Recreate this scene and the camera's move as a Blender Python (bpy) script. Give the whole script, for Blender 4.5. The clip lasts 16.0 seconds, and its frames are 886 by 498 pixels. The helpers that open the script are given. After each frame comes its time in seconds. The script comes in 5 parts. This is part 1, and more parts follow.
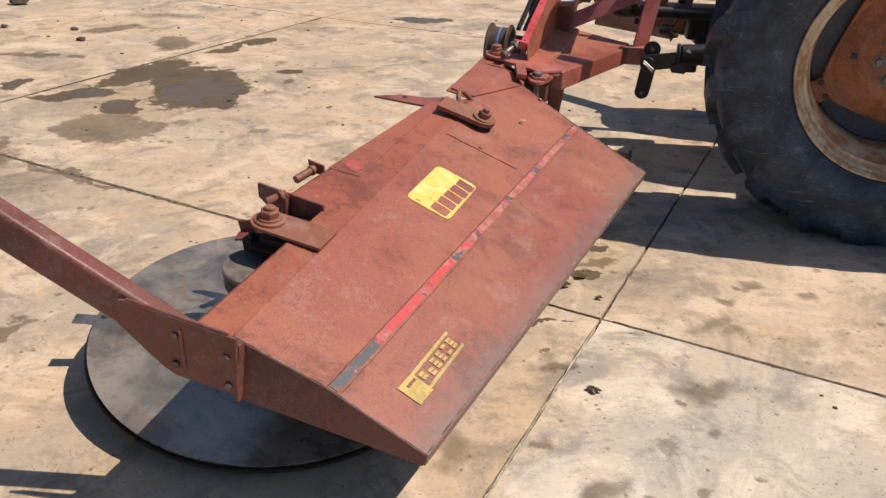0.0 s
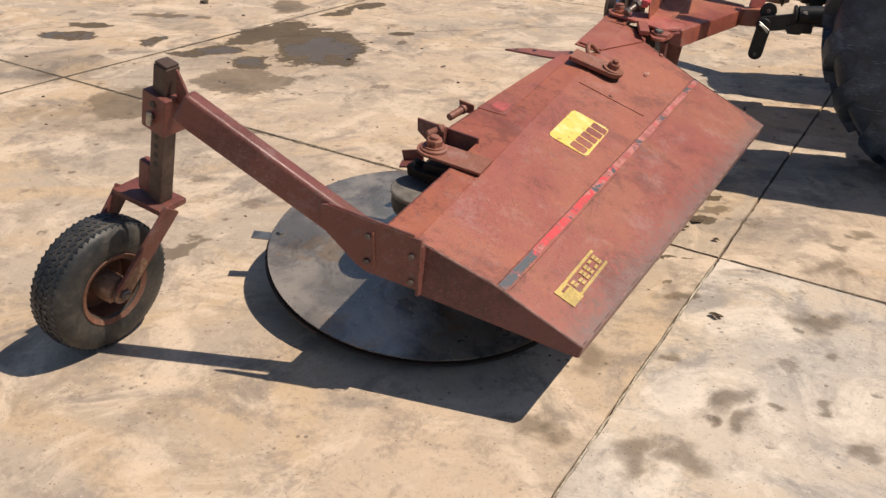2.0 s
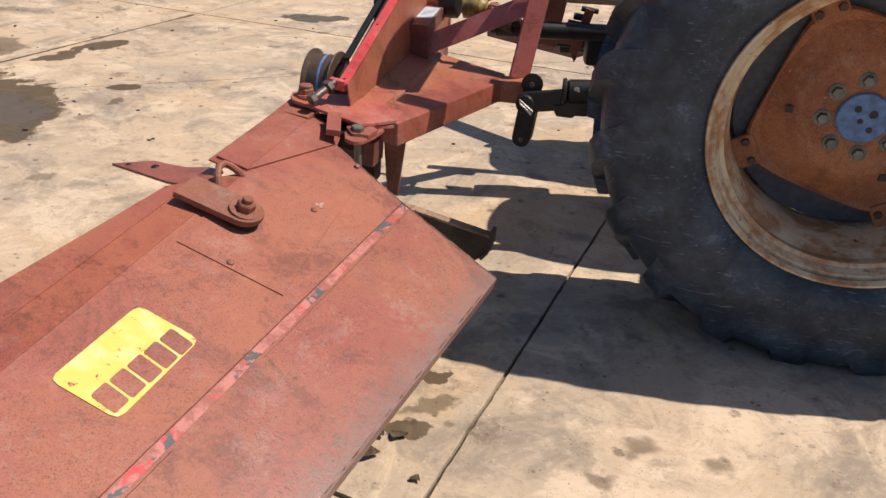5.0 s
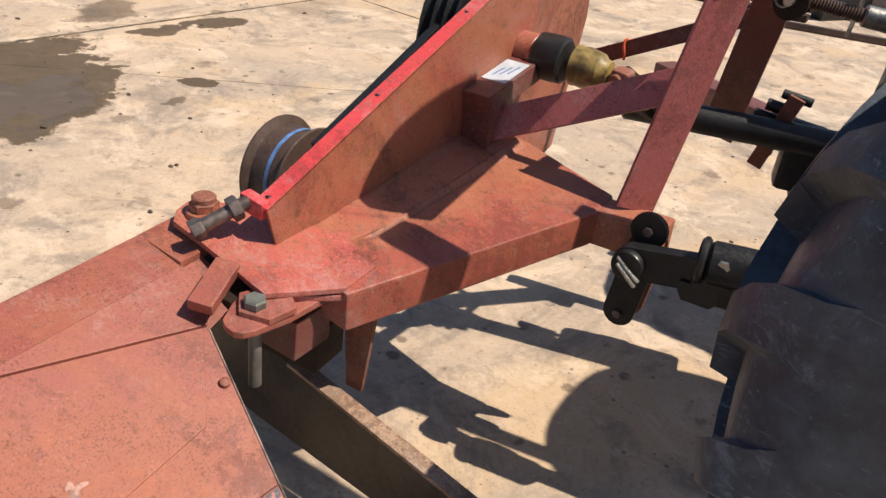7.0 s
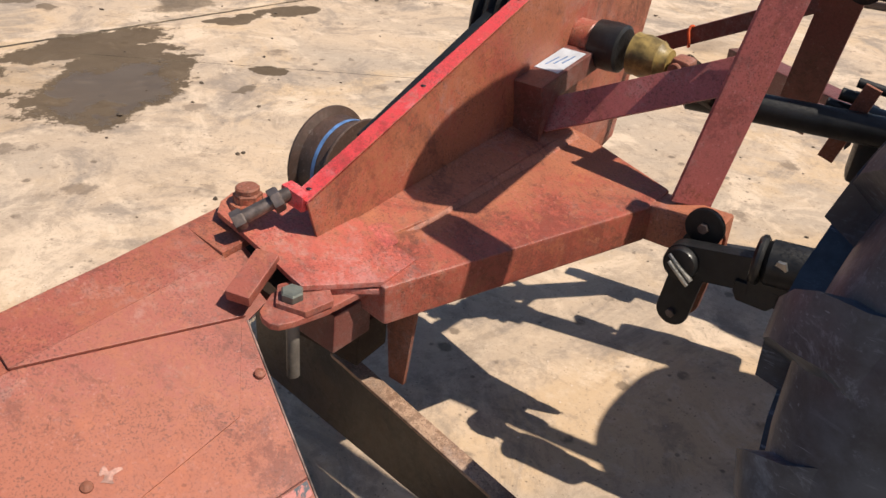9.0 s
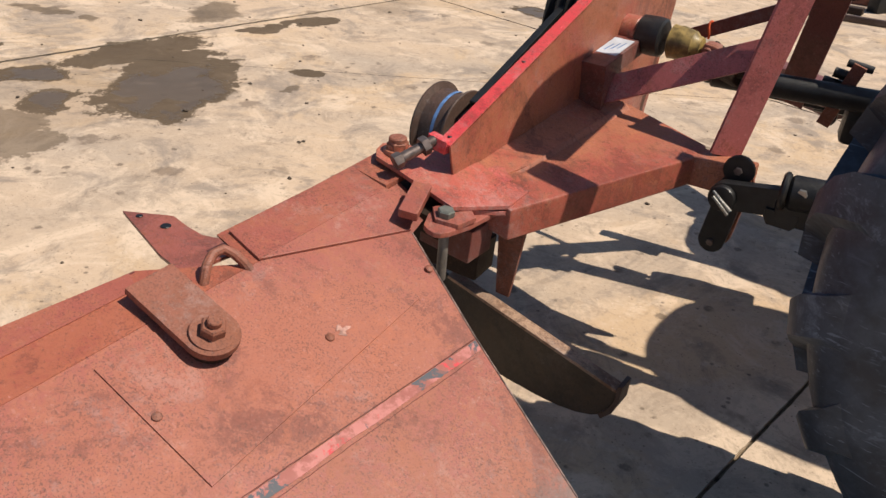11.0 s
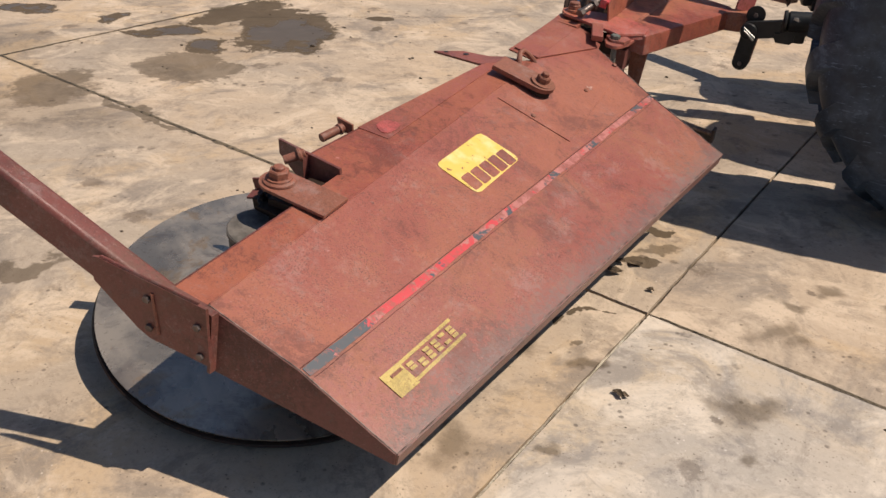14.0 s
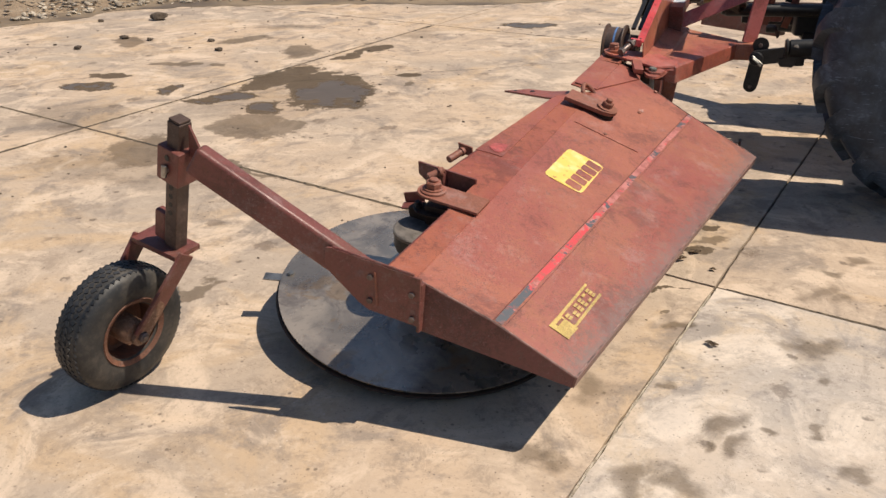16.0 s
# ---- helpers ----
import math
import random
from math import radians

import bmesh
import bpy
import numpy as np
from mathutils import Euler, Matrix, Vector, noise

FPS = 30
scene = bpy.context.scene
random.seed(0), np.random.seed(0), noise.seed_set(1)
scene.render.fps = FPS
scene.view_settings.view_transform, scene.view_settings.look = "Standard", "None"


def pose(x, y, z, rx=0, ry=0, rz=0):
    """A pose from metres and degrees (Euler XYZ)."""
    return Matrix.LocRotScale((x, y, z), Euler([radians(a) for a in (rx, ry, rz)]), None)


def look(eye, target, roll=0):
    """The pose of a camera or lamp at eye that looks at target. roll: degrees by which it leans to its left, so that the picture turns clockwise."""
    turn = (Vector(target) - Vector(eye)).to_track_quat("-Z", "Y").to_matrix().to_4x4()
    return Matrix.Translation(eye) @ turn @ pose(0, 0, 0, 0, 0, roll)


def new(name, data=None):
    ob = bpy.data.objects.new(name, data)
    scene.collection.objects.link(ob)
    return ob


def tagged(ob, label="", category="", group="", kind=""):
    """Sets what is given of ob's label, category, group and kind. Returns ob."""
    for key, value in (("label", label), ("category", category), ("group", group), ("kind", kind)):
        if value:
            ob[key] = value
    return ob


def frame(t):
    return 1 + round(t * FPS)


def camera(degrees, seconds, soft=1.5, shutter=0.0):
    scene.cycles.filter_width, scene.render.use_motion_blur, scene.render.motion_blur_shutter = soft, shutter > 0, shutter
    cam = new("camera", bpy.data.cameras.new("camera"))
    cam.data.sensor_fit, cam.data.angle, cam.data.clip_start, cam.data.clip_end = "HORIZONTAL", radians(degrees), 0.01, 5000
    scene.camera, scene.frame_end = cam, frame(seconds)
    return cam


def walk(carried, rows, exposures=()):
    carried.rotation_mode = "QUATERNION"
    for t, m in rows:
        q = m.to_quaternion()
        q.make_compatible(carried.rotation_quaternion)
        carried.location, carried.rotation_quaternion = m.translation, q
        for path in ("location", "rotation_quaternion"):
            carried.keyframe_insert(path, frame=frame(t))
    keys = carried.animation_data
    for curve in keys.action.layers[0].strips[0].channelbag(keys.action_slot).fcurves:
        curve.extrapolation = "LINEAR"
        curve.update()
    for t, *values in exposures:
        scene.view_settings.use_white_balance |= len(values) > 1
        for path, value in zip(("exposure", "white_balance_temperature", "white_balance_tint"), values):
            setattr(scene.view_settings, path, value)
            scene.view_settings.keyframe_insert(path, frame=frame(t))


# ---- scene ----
cam = camera(57.9, 16.0)
PATH = [
    (0, (0.133, 0.136, 1.519), (-0.711, 1.722, 0.641), 1.3),
    (0.5, (0.205, 0.048, 1.492), (-0.733, 1.56, 0.579), 0.8),
    (1, (0.215, -0.029, 1.496), (-0.765, 1.458, 0.586), 0.1),
    (1.5, (0.147, -0.176, 1.507), (-0.837, 1.312, 0.604), 0.1),
    (2, (0.089, -0.273, 1.498), (-0.888, 1.202, 0.565), 0.8),
    (2.5, (0.129, -0.098, 1.498), (-0.84, 1.371, 0.547), 1.1),
    (3, (0.215, 0.127, 1.503), (-0.715, 1.634, 0.574), 0.4),
    (3.5, (0.258, 0.263, 1.503), (-0.598, 1.814, 0.576), -0.1),
    (4, (0.219, 0.591, 1.49), (-0.525, 2.2, 0.564), 1.1),
    (4.2, (0.193, 0.744, 1.5), (-0.518, 2.372, 0.582), 1.6),
    (6.3, (-0.103, 2.38, 1.466), (-1.008, 3.902, 0.537), 7.8),
    (6.5, (-0.15, 2.518, 1.452), (-1.126, 3.984, 0.504), 7.3),
    (7, (-0.23, 2.845, 1.437), (-1.351, 4.173, 0.447), 6.1),
    (7.5, (-0.247, 2.916, 1.415), (-1.409, 4.163, 0.37), 5.6),
    (8, (-0.24, 2.923, 1.419), (-1.423, 4.136, 0.358), 5.8),
    (8.2, (-0.233, 2.924, 1.423), (-1.433, 4.129, 0.371), 5.4),
    (10.3, (-0.152, 2.749, 1.462), (-1.404, 3.926, 0.439), 3.1),
    (10.5, (-0.142, 2.642, 1.457), (-1.379, 3.844, 0.445), 3.6),
    (11, (-0.07, 2.329, 1.481), (-1.272, 3.585, 0.492), 4.4),
    (11.5, (0.101, 2.027, 1.474), (-1.07, 3.336, 0.517), 3.6),
    (12, (0.229, 1.743, 1.495), (-0.903, 3.101, 0.559), 2.9),
    (12.5, (0.207, 1.395, 1.514), (-0.898, 2.796, 0.61), 2.3),
    (13, (0.196, 1.061, 1.512), (-0.883, 2.457, 0.572), 3.1),
    (13.5, (0.26, 0.712, 1.458), (-0.83, 2.073, 0.479), 2.6),
    (14, (0.245, 0.453, 1.497), (-0.798, 1.844, 0.508), 2.1),
    (14.5, (0.113, 0.188, 1.523), (-0.844, 1.661, 0.567), 2.5),
    (15, (0.105, -0.018, 1.558), (-0.858, 1.478, 0.645), 2.9),
    (15.5, (0.172, -0.196, 1.559), (-0.844, 1.291, 0.689), -0.0),
    (16, (0.193, -0.324, 1.569), (-0.842, 1.156, 0.708), -1.3),
]
walk(cam, [(t, look(eye, target, roll)) for t, eye, target, roll in PATH],
     [(0.0, 0.05), (4.0, 0.06), (6.5, 0.31), (7.0, 0.29), (8.0, 0.28), (10.5, 0.17), (11.5, 0.10), (12.5, 0.09), (13.0, -0.02), (13.5, -0.18), (14.0, -0.10), (14.5, -0.02), (15.0, 0.01), (15.5, 0.06), (16.0, 0.07)])

# ---- light ----
SUN = Vector((0.55, 0.325, 1.0)).normalized()
world = bpy.data.worlds.new("sky")
scene.world = world
world.use_nodes = True
wn, wl = world.node_tree.nodes, world.node_tree.links
sky = wn.new("ShaderNodeTexSky")
sky.sky_type = "NISHITA"
sky.sun_disc = False
sky.sun_elevation = math.asin(SUN.z)
sky.sun_rotation = math.atan2(SUN.x, SUN.y)
sky.dust_density = 0.8
sky.ozone_density = 2.5
wn["Background"].inputs["Strength"].default_value = 0.078
wl.new(sky.outputs["Color"], wn["Background"].inputs["Color"])
sun_data = bpy.data.lights.new("sun", "SUN")
sun_data.energy, sun_data.angle, sun_data.color = 5.0, radians(0.53), (1.0, 0.895, 0.755)
sun = new("sun", sun_data)
sun.matrix_world = look(SUN * 30, (0, 0, 0))


# ---- materials ----
class Mat:
    """A small node-material writer."""

    def __init__(self, name, rough=0.6, metal=0.0):
        self.m = bpy.data.materials.new(name)
        self.m.use_nodes = True
        self.n, self.l = self.m.node_tree.nodes, self.m.node_tree.links
        self.b = self.n["Principled BSDF"]
        self.b.inputs["Roughness"].default_value, self.b.inputs["Metallic"].default_value = rough, metal
        self.pos = self.n.new("ShaderNodeNewGeometry").outputs["Position"]

    def put(self, sock, v):
        if isinstance(v, bpy.types.NodeSocket):
            self.l.new(v, sock)
        elif isinstance(v, tuple) and len(v) == 3 and sock.type == "RGBA":
            sock.default_value = (*v, 1)
        else:
            sock.default_value = v

    def noise(self, scale, detail=4.0, rough=0.55, vec=None, distort=0.0):
        t = self.n.new("ShaderNodeTexNoise")
        self.l.new(vec or self.pos, t.inputs["Vector"])
        for k, v in (("Scale", scale), ("Detail", detail), ("Roughness", rough), ("Distortion", distort)):
            t.inputs[k].default_value = v
        return t.outputs["Fac"]

    def cells(self, scale, feature="F1", out="Distance", rand=1.0):
        t = self.n.new("ShaderNodeTexVoronoi")
        t.feature = feature
        self.l.new(self.pos, t.inputs["Vector"])
        t.inputs["Scale"].default_value, t.inputs["Randomness"].default_value = scale, rand
        return t.outputs[out]

    def streak(self, scale, thin, turn):
        """Noise drawn out into thin lines; turn: degrees about the three axes."""
        t = self.n.new("ShaderNodeMapping")
        self.l.new(self.pos, t.inputs["Vector"])
        t.inputs["Rotation"].default_value = tuple(radians(a) for a in turn)
        t.inputs["Scale"].default_value = (scale, scale * thin, scale * thin)
        return self.noise(1.0, 3, 0.55, vec=t.outputs[0], distort=0.25)

    def step(self, v, lo, hi, a=0.0, b=1.0):
        t = self.n.new("ShaderNodeMapRange")
        t.interpolation_type = "SMOOTHSTEP"
        for k, x in zip(("Value", "From Min", "From Max", "To Min", "To Max"), (v, lo, hi, a, b)):
            self.put(t.inputs[k], x)
        return t.outputs["Result"]

    def math(self, op, a, b=0.0, c=0.0):
        t = self.n.new("ShaderNodeMath")
        t.operation = op
        for i, x in enumerate((a, b, c)):
            self.put(t.inputs[i], x)
        return t.outputs[0]

    def mix(self, f, a, b, blend="MIX"):
        t = self.n.new("ShaderNodeMix")
        t.data_type, t.blend_type = "RGBA", blend
        for i, x in ((0, f), (6, a), (7, b)):
            self.put(t.inputs[i], x)
        return t.outputs[2]

    def vec(self, op, a, b):
        t = self.n.new("ShaderNodeVectorMath")
        t.operation = op
        self.put(t.inputs[0], a)
        self.put(t.inputs[1], b)
        return t.outputs[0]

    def bump(self, h, strength=0.3, dist=0.01, after=None):
        t = self.n.new("ShaderNodeBump")
        t.inputs["Strength"].default_value, t.inputs["Distance"].default_value = strength, dist
        self.l.new(h, t.inputs["Height"])
        if after:
            self.l.new(after, t.inputs["Normal"])
        return t.outputs["Normal"]

    def done(self, color, rough=None, normal=None, metal=None):
        self.put(self.b.inputs["Base Color"], color)
        for k, v in (("Roughness", rough), ("Normal", normal), ("Metallic", metal)):
            if v is not None:
                self.put(self.b.inputs[k], v)
        return self.m


def rusty(name, paint, rust=(0.20, 0.075, 0.035), dark=(0.06, 0.03, 0.022), amount=0.5, rough=0.55, dust=0.5, edge=None, spec=0.5, soot=0.0):
    """Weathered paint: rust blooms at two sizes, grime, dusty haze, pitting, scratches and fine speckle; edge: a plane towards which it is rubbed bare."""
    m = Mat(name, rough)
    big, mid, grain = m.noise(1.9, 7, 0.66, distort=0.7), m.noise(12, 8, 0.72, distort=0.6), m.noise(52, 8, 0.82)
    g0 = m.math("SUBTRACT", grain, 0.5)
    wear = m.math("ADD", m.math("MULTIPLY", big, 0.55), m.math("MULTIPLY", grain, 0.45))
    lim = 0.60 - 0.20 * amount
    c = m.mix(m.step(wear, lim - 0.04, lim + 0.05), paint, rust)
    deep = tuple(x * 0.52 for x in paint)
    c = m.mix(m.math("MULTIPLY", m.step(m.math("ADD", m.noise(3.3, 8, 0.72, distort=0.8), m.math("MULTIPLY", g0, 0.7)), 0.49, 0.62), 0.72), c, deep)
    bloom = tuple(min(1, a * b) for a, b in zip(rust, (1.22, 1.20, 1.05)))
    c = m.mix(m.math("MULTIPLY", m.step(m.math("ADD", mid, m.math("MULTIPLY", g0, 0.6)), 0.52, 0.68), 0.25 + 0.45 * amount), c, bloom)
    grey = sum(paint) / 3
    pale = tuple(min(1, x * 0.75 + grey * 0.55 + 0.07) for x in paint)
    c = m.mix(m.math("MULTIPLY", m.step(m.math("ADD", m.noise(4.6, 8, 0.74), m.math("MULTIPLY", g0, 0.7)), 0.52, 0.70), dust), c, pale)
    speck = m.math("MULTIPLY", m.step(m.noise(240, 3, 0.7), 0.51, 0.63), m.step(m.noise(9, 5, 0.65), 0.35, 0.62, 0.20, 0.62))
    c = m.mix(speck, c, dark)
    light = m.math("MULTIPLY", m.step(m.noise(135, 4, 0.78), 0.57, 0.67), m.step(m.noise(6.3, 5, 0.65), 0.40, 0.60, 0.2, 1.0))
    c = m.mix(m.math("MULTIPLY", light, dust * 0.9), c, tuple(min(1, x * 1.15 + 0.16) for x in paint))
    pits = m.math("MULTIPLY", m.step(m.noise(95, 3, 0.65), 0.60, 0.68), m.step(m.noise(5.5, 5, 0.6), 0.42, 0.58))
    c = m.mix(m.math("MULTIPLY", pits, 0.42), c, dark)
    line = m.math("MULTIPLY", m.step(m.streak(3.0, 40, (20, 10, 65)), 0.66, 0.70), m.step(m.noise(3.1, 4, 0.6), 0.50, 0.58))
    c = m.mix(m.math("MULTIPLY", line, dust * 0.8), c, tuple(min(1, x * 1.15 + 0.10) for x in paint))
    chips = m.math("MULTIPLY", m.step(m.noise(33, 4, 0.65), 0.68, 0.72), m.step(m.noise(4, 4), 0.50, 0.60))
    c = m.mix(m.math("MULTIPLY", chips, min(0.6, dust * 1.2)), c, tuple(min(1, x * 1.4 + 0.14) for x in paint))
    if soot:
        black = m.step(m.math("ADD", m.noise(4.2, 7, 0.68, distort=0.9), m.math("MULTIPLY", g0, 0.5)), 0.52, 0.66)
        c = m.mix(m.math("MULTIPLY", black, soot), c, tuple(x * 0.16 + 0.012 for x in paint))
    if edge:
        (ex, ey), lo, hi = edge
        sep = m.n.new("ShaderNodeSeparateXYZ")
        m.l.new(m.pos, sep.inputs[0])
        d = m.math("ADD", m.math("MULTIPLY", sep.outputs["X"], ex), m.math("MULTIPLY", sep.outputs["Y"], ey))
        k = m.step(m.math("ADD", d, m.math("MULTIPLY", g0, 0.35)), lo, hi)
        c = m.mix(m.math("MULTIPLY", k, 0.85), c, (0.17, 0.125, 0.115))
    h = m.math("ADD", m.math("ADD", grain, m.math("MULTIPLY", mid, 0.5)), m.math("MULTIPLY", pits, -0.6))
    n = m.bump(h, 0.42, 0.002, m.bump(m.noise(2.1, 2), 0.3, 0.02))
    m.put(m.b.inputs["Specular IOR Level"], spec)
    return m.done(c, m.step(wear, 0.35, 0.7, rough - 0.12, rough + 0.22), n)


def plain(name, color, rough=0.5, metal=0.0, vary=0.35, scale=25, bump=0.2):
    m = Mat(name, rough, metal)
    n1, n2 = m.noise(scale, 5, 0.6), m.noise(scale * 6, 3)
    c = m.mix(m.step(n1, 0.3, 0.7), tuple(x * (1 - vary) for x in color), tuple(min(1, x * (1 + vary)) for x in color))
    return m.done(c, m.step(n2, 0.25, 0.75, max(0.05, rough - 0.12), min(1, rough + 0.12)), m.bump(n2, bump, 0.002))


HOOD = rusty("hood_paint", (0.308, 0.090, 0.065), (0.330, 0.106, 0.063), amount=0.55, rough=0.48, dust=0.40)
HOOD_BACK = rusty("hood_paint_rusted_back", (0.295, 0.080, 0.054), (0.340, 0.104, 0.058), amount=0.75, rough=0.48, dust=0.40, soot=0.38)
HOOD_LOW = rusty("hood_paint_worn_edge", (0.296, 0.085, 0.063), (0.310, 0.103, 0.060), amount=0.45, rough=0.46, dust=0.42, edge=((0.9963, 0.0162), -0.66, -0.50))
# darker red; shade on faces turned from the sun is put into it
ARM = rusty("shade_darkened_arm_paint", (0.172, 0.052, 0.042), (0.135, 0.052, 0.035), amount=0.35, rough=0.46)
DECK = rusty("deck_paint", (0.350, 0.088, 0.060), (0.36, 0.128, 0.070), amount=0.62, rough=0.44, soot=0.50)
HINGE = rusty("hinge_paint", (0.43, 0.105, 0.078), (0.38, 0.130, 0.078), amount=0.5, rough=0.44, soot=0.30)
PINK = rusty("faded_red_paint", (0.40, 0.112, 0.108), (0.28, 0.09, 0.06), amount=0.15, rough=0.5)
PATCH = rusty("worn_red_paint", (0.48, 0.105, 0.092), (0.36, 0.11, 0.075), amount=0.55, rough=0.45)
RED = rusty("bright_red_paint", (0.62, 0.060, 0.066), (0.38, 0.085, 0.065), amount=0.25, rough=0.4)
RUST = rusty("bare_rust", (0.27, 0.095, 0.060), (0.22, 0.078, 0.045), amount=0.6, rough=0.65)
# rust with shade put into its colour, mostly for gaps and undersides
SHADE_RUST = rusty("shade_darkened_rust", (0.034, 0.021, 0.015), (0.024, 0.016, 0.012), amount=0.5, rough=0.6, dust=0.08, spec=0.2)
# oily brown steel, darkened further for the shade beneath the mower
SKID = rusty("oily_shade_brown_skid_steel", (0.032, 0.023, 0.018), (0.060, 0.040, 0.028), (0.012, 0.010, 0.009), amount=0.5, rough=0.45, dust=0.3, soot=0.8)
RUSTB = rusty("brown_rust", (0.085, 0.050, 0.038), (0.06, 0.035, 0.026), amount=0.5, rough=0.55, dust=0.3)
FLANGE = rusty("speckled_rust", (0.38, 0.25, 0.17), (0.17, 0.085, 0.05), amount=0.5, rough=0.7)
BLACK = plain("black_paint", (0.010, 0.010, 0.011), 0.45, 0.0, 0.5)
STEEL = plain("worn_steel", (0.33, 0.32, 0.30), 0.38, 0.9, 0.3)
BOLT = plain("dull_bolt_steel", (0.15, 0.12, 0.11), 0.5, 0.7, 0.4)
YELLOW = plain("greasy_yellow_plastic", (0.24, 0.17, 0.055), 0.5, 0.0, 0.55, 30)
BLUE = plain("faded_blue_paint", (0.10, 0.20, 0.42), 0.5, 0.0, 0.3, 40)
NAVY = plain("dark_blue_primer", (0.045, 0.055, 0.085), 0.55, 0.0, 0.3, 40)
NUT = plain("grey_green_nut", (0.16, 0.17, 0.15), 0.5, 0.4, 0.3)
ORANGE = plain("orange_twine", (0.62, 0.10, 0.03), 0.8, 0.0, 0.2, 80)
WORN = plain("rubbed_edge_steel", (0.19, 0.125, 0.105), 0.55, 0.0, 0.7, 30)
SCUFF = plain("pale_scrape", (0.40, 0.22, 0.175), 0.7, 0.0, 0.4, 90)
# grey lowered to hold the shadow that lies over the drum's top
PLATE = plain("shaded_dusty_grey_steel", (0.15, 0.13, 0.112), 0.6, 0.2, 0.4, 20)
WHITE = plain("paper_label", (0.46, 0.50, 0.56), 0.6, 0.0, 0.1, 30)


def rubber(name, color, dusty, scratched=True):
    m = Mat(name, 0.7)
    d = m.step(m.noise(7, 6, 0.65), 0.4, 0.7)
    c = m.mix(d, color, dusty)
    c = m.mix(m.math("MULTIPLY", m.step(m.noise(60, 4, 0.7), 0.5, 0.75), 0.5), c, dusty)
    m.put(m.b.inputs["Specular IOR Level"], 0.38)
    if scratched:
        pale = tuple(x * 2.5 + 0.02 for x in dusty)
        c = m.mix(m.math("MULTIPLY", m.step(m.noise(7, 9, 0.82, distort=0.4), 0.55, 0.66), 0.5), c, pale)
        for sc, turn in ((4.0, (70, 20, 30)), (5.0, (30, 60, -40)), (7.0, (80, -35, 75)), (3.0, (15, 80, 10))):
            line = m.math("MULTIPLY", m.step(m.streak(sc, 26, turn), 0.63, 0.70), m.step(m.noise(sc * 0.9, 4, 0.6), 0.46, 0.58))
            c = m.mix(m.math("MULTIPLY", line, 0.6), c, pale)
    return m.done(c, m.step(m.noise(12, 4), 0.3, 0.7, 0.40, 0.58), m.bump(m.noise(85, 4), 0.25, 0.003, m.bump(m.noise(9, 3), 0.3, 0.012)))


TYRE = rubber("dusty_black_rubber", (0.018, 0.028, 0.044), (0.050, 0.071, 0.102))
SMALL_TYRE = rubber("grey_brown_rubber", (0.020, 0.021, 0.023), (0.085, 0.074, 0.062), False)
TREAD = rubber("dark_grey_tread_rubber", (0.016, 0.018, 0.021), (0.050, 0.050, 0.052), False)


def disc_metal():
    """Steel scoured bright by grass, with brown and grey stains."""
    m = Mat("scoured_disc_steel", 0.4)
    n = m.noise(4, 6, 0.65, distort=0.8)
    c = m.mix(m.step(n, 0.35, 0.62), (0.52, 0.44, 0.36), (0.36, 0.315, 0.27))
    c = m.mix(m.math("MULTIPLY", m.step(m.noise(5.1, 6, 0.7, distort=0.9), 0.53, 0.62), 0.45), c, (0.15, 0.125, 0.125))
    c = m.mix(m.math("MULTIPLY", m.step(m.noise(6.7, 5, 0.65, distort=0.5), 0.56, 0.64), 0.55), c, (0.42, 0.27, 0.15))
    c = m.mix(m.math("MULTIPLY", m.step(m.noise(60, 5, 0.75), 0.55, 0.66), 0.3), c, (0.11, 0.08, 0.06))
    return m.done(c, m.step(m.noise(9, 4), 0.3, 0.7, 0.20, 0.36), m.bump(m.noise(30, 3), 0.10, 0.002), m.step(n, 0.3, 0.7, 0.58, 0.78))


DISC = disc_metal()


def wheel_gold():
    m = Mat("rusted_rim_paint", 0.6)
    w = m.step(m.math("ADD", m.noise(9, 6, 0.65), m.math("MULTIPLY", m.noise(50, 4), 0.25)), 0.5, 0.74)
    c = m.mix(w, (0.62, 0.52, 0.36), (0.40, 0.21, 0.10))
    c = m.mix(m.step(m.noise(23, 5), 0.62, 0.74), c, (0.15, 0.08, 0.055))
    return m.done(c, 0.65, m.bump(m.noise(70, 4), 0.3, 0.003))


RIM = wheel_gold()
CASTER_RUST = rusty("orange_brown_rim_rust", (0.22, 0.088, 0.048), (0.13, 0.058, 0.036), amount=0.5, rough=0.65)
RIM_RUST = rusty("orange_rust_wheel_centre", (0.43, 0.165, 0.07), (0.33, 0.13, 0.065), amount=0.6, rough=0.65)


# stains on the slabs: x, y, half-length, half-width, turn, wet
WET = [
    (-4.02, 4.22, 0.50, 0.33, 138, 0.9), (-4.16, 4.58, 0.26, 0.16, 139, 0.4), (-4.74, 4.42, 0.50, 0.19, 94, 0.5), (-4.45, 4.48, 0.30, 0.16, 100, 0.5), (-4.66, 3.70, 0.31, 0.16, 62, 0.9),
    (-4.17, 3.68, 0.19, 0.15, 130, 0.8), (-3.88, 3.30, 0.34, 0.27, 170, 0.35), (-3.40, 2.655, 0.42, 0.035, 179, 0.32), (-5.94, 3.38, 0.27, 0.16, 20, 1.0), (-6.10, 3.74, 0.20, 0.10, 26, 0.4),
    (-5.25, 3.66, 0.20, 0.11, 126, 0.8), (-4.79, 5.33, 0.16, 0.11, 80, 0.4), (-4.78, 5.70, 0.23, 0.09, 78, 0.4), (-3.84, 5.01, 0.09, 0.07, 68, 0.4), (-4.10, 7.52, 0.32, 0.16, 28, 0.8),
]
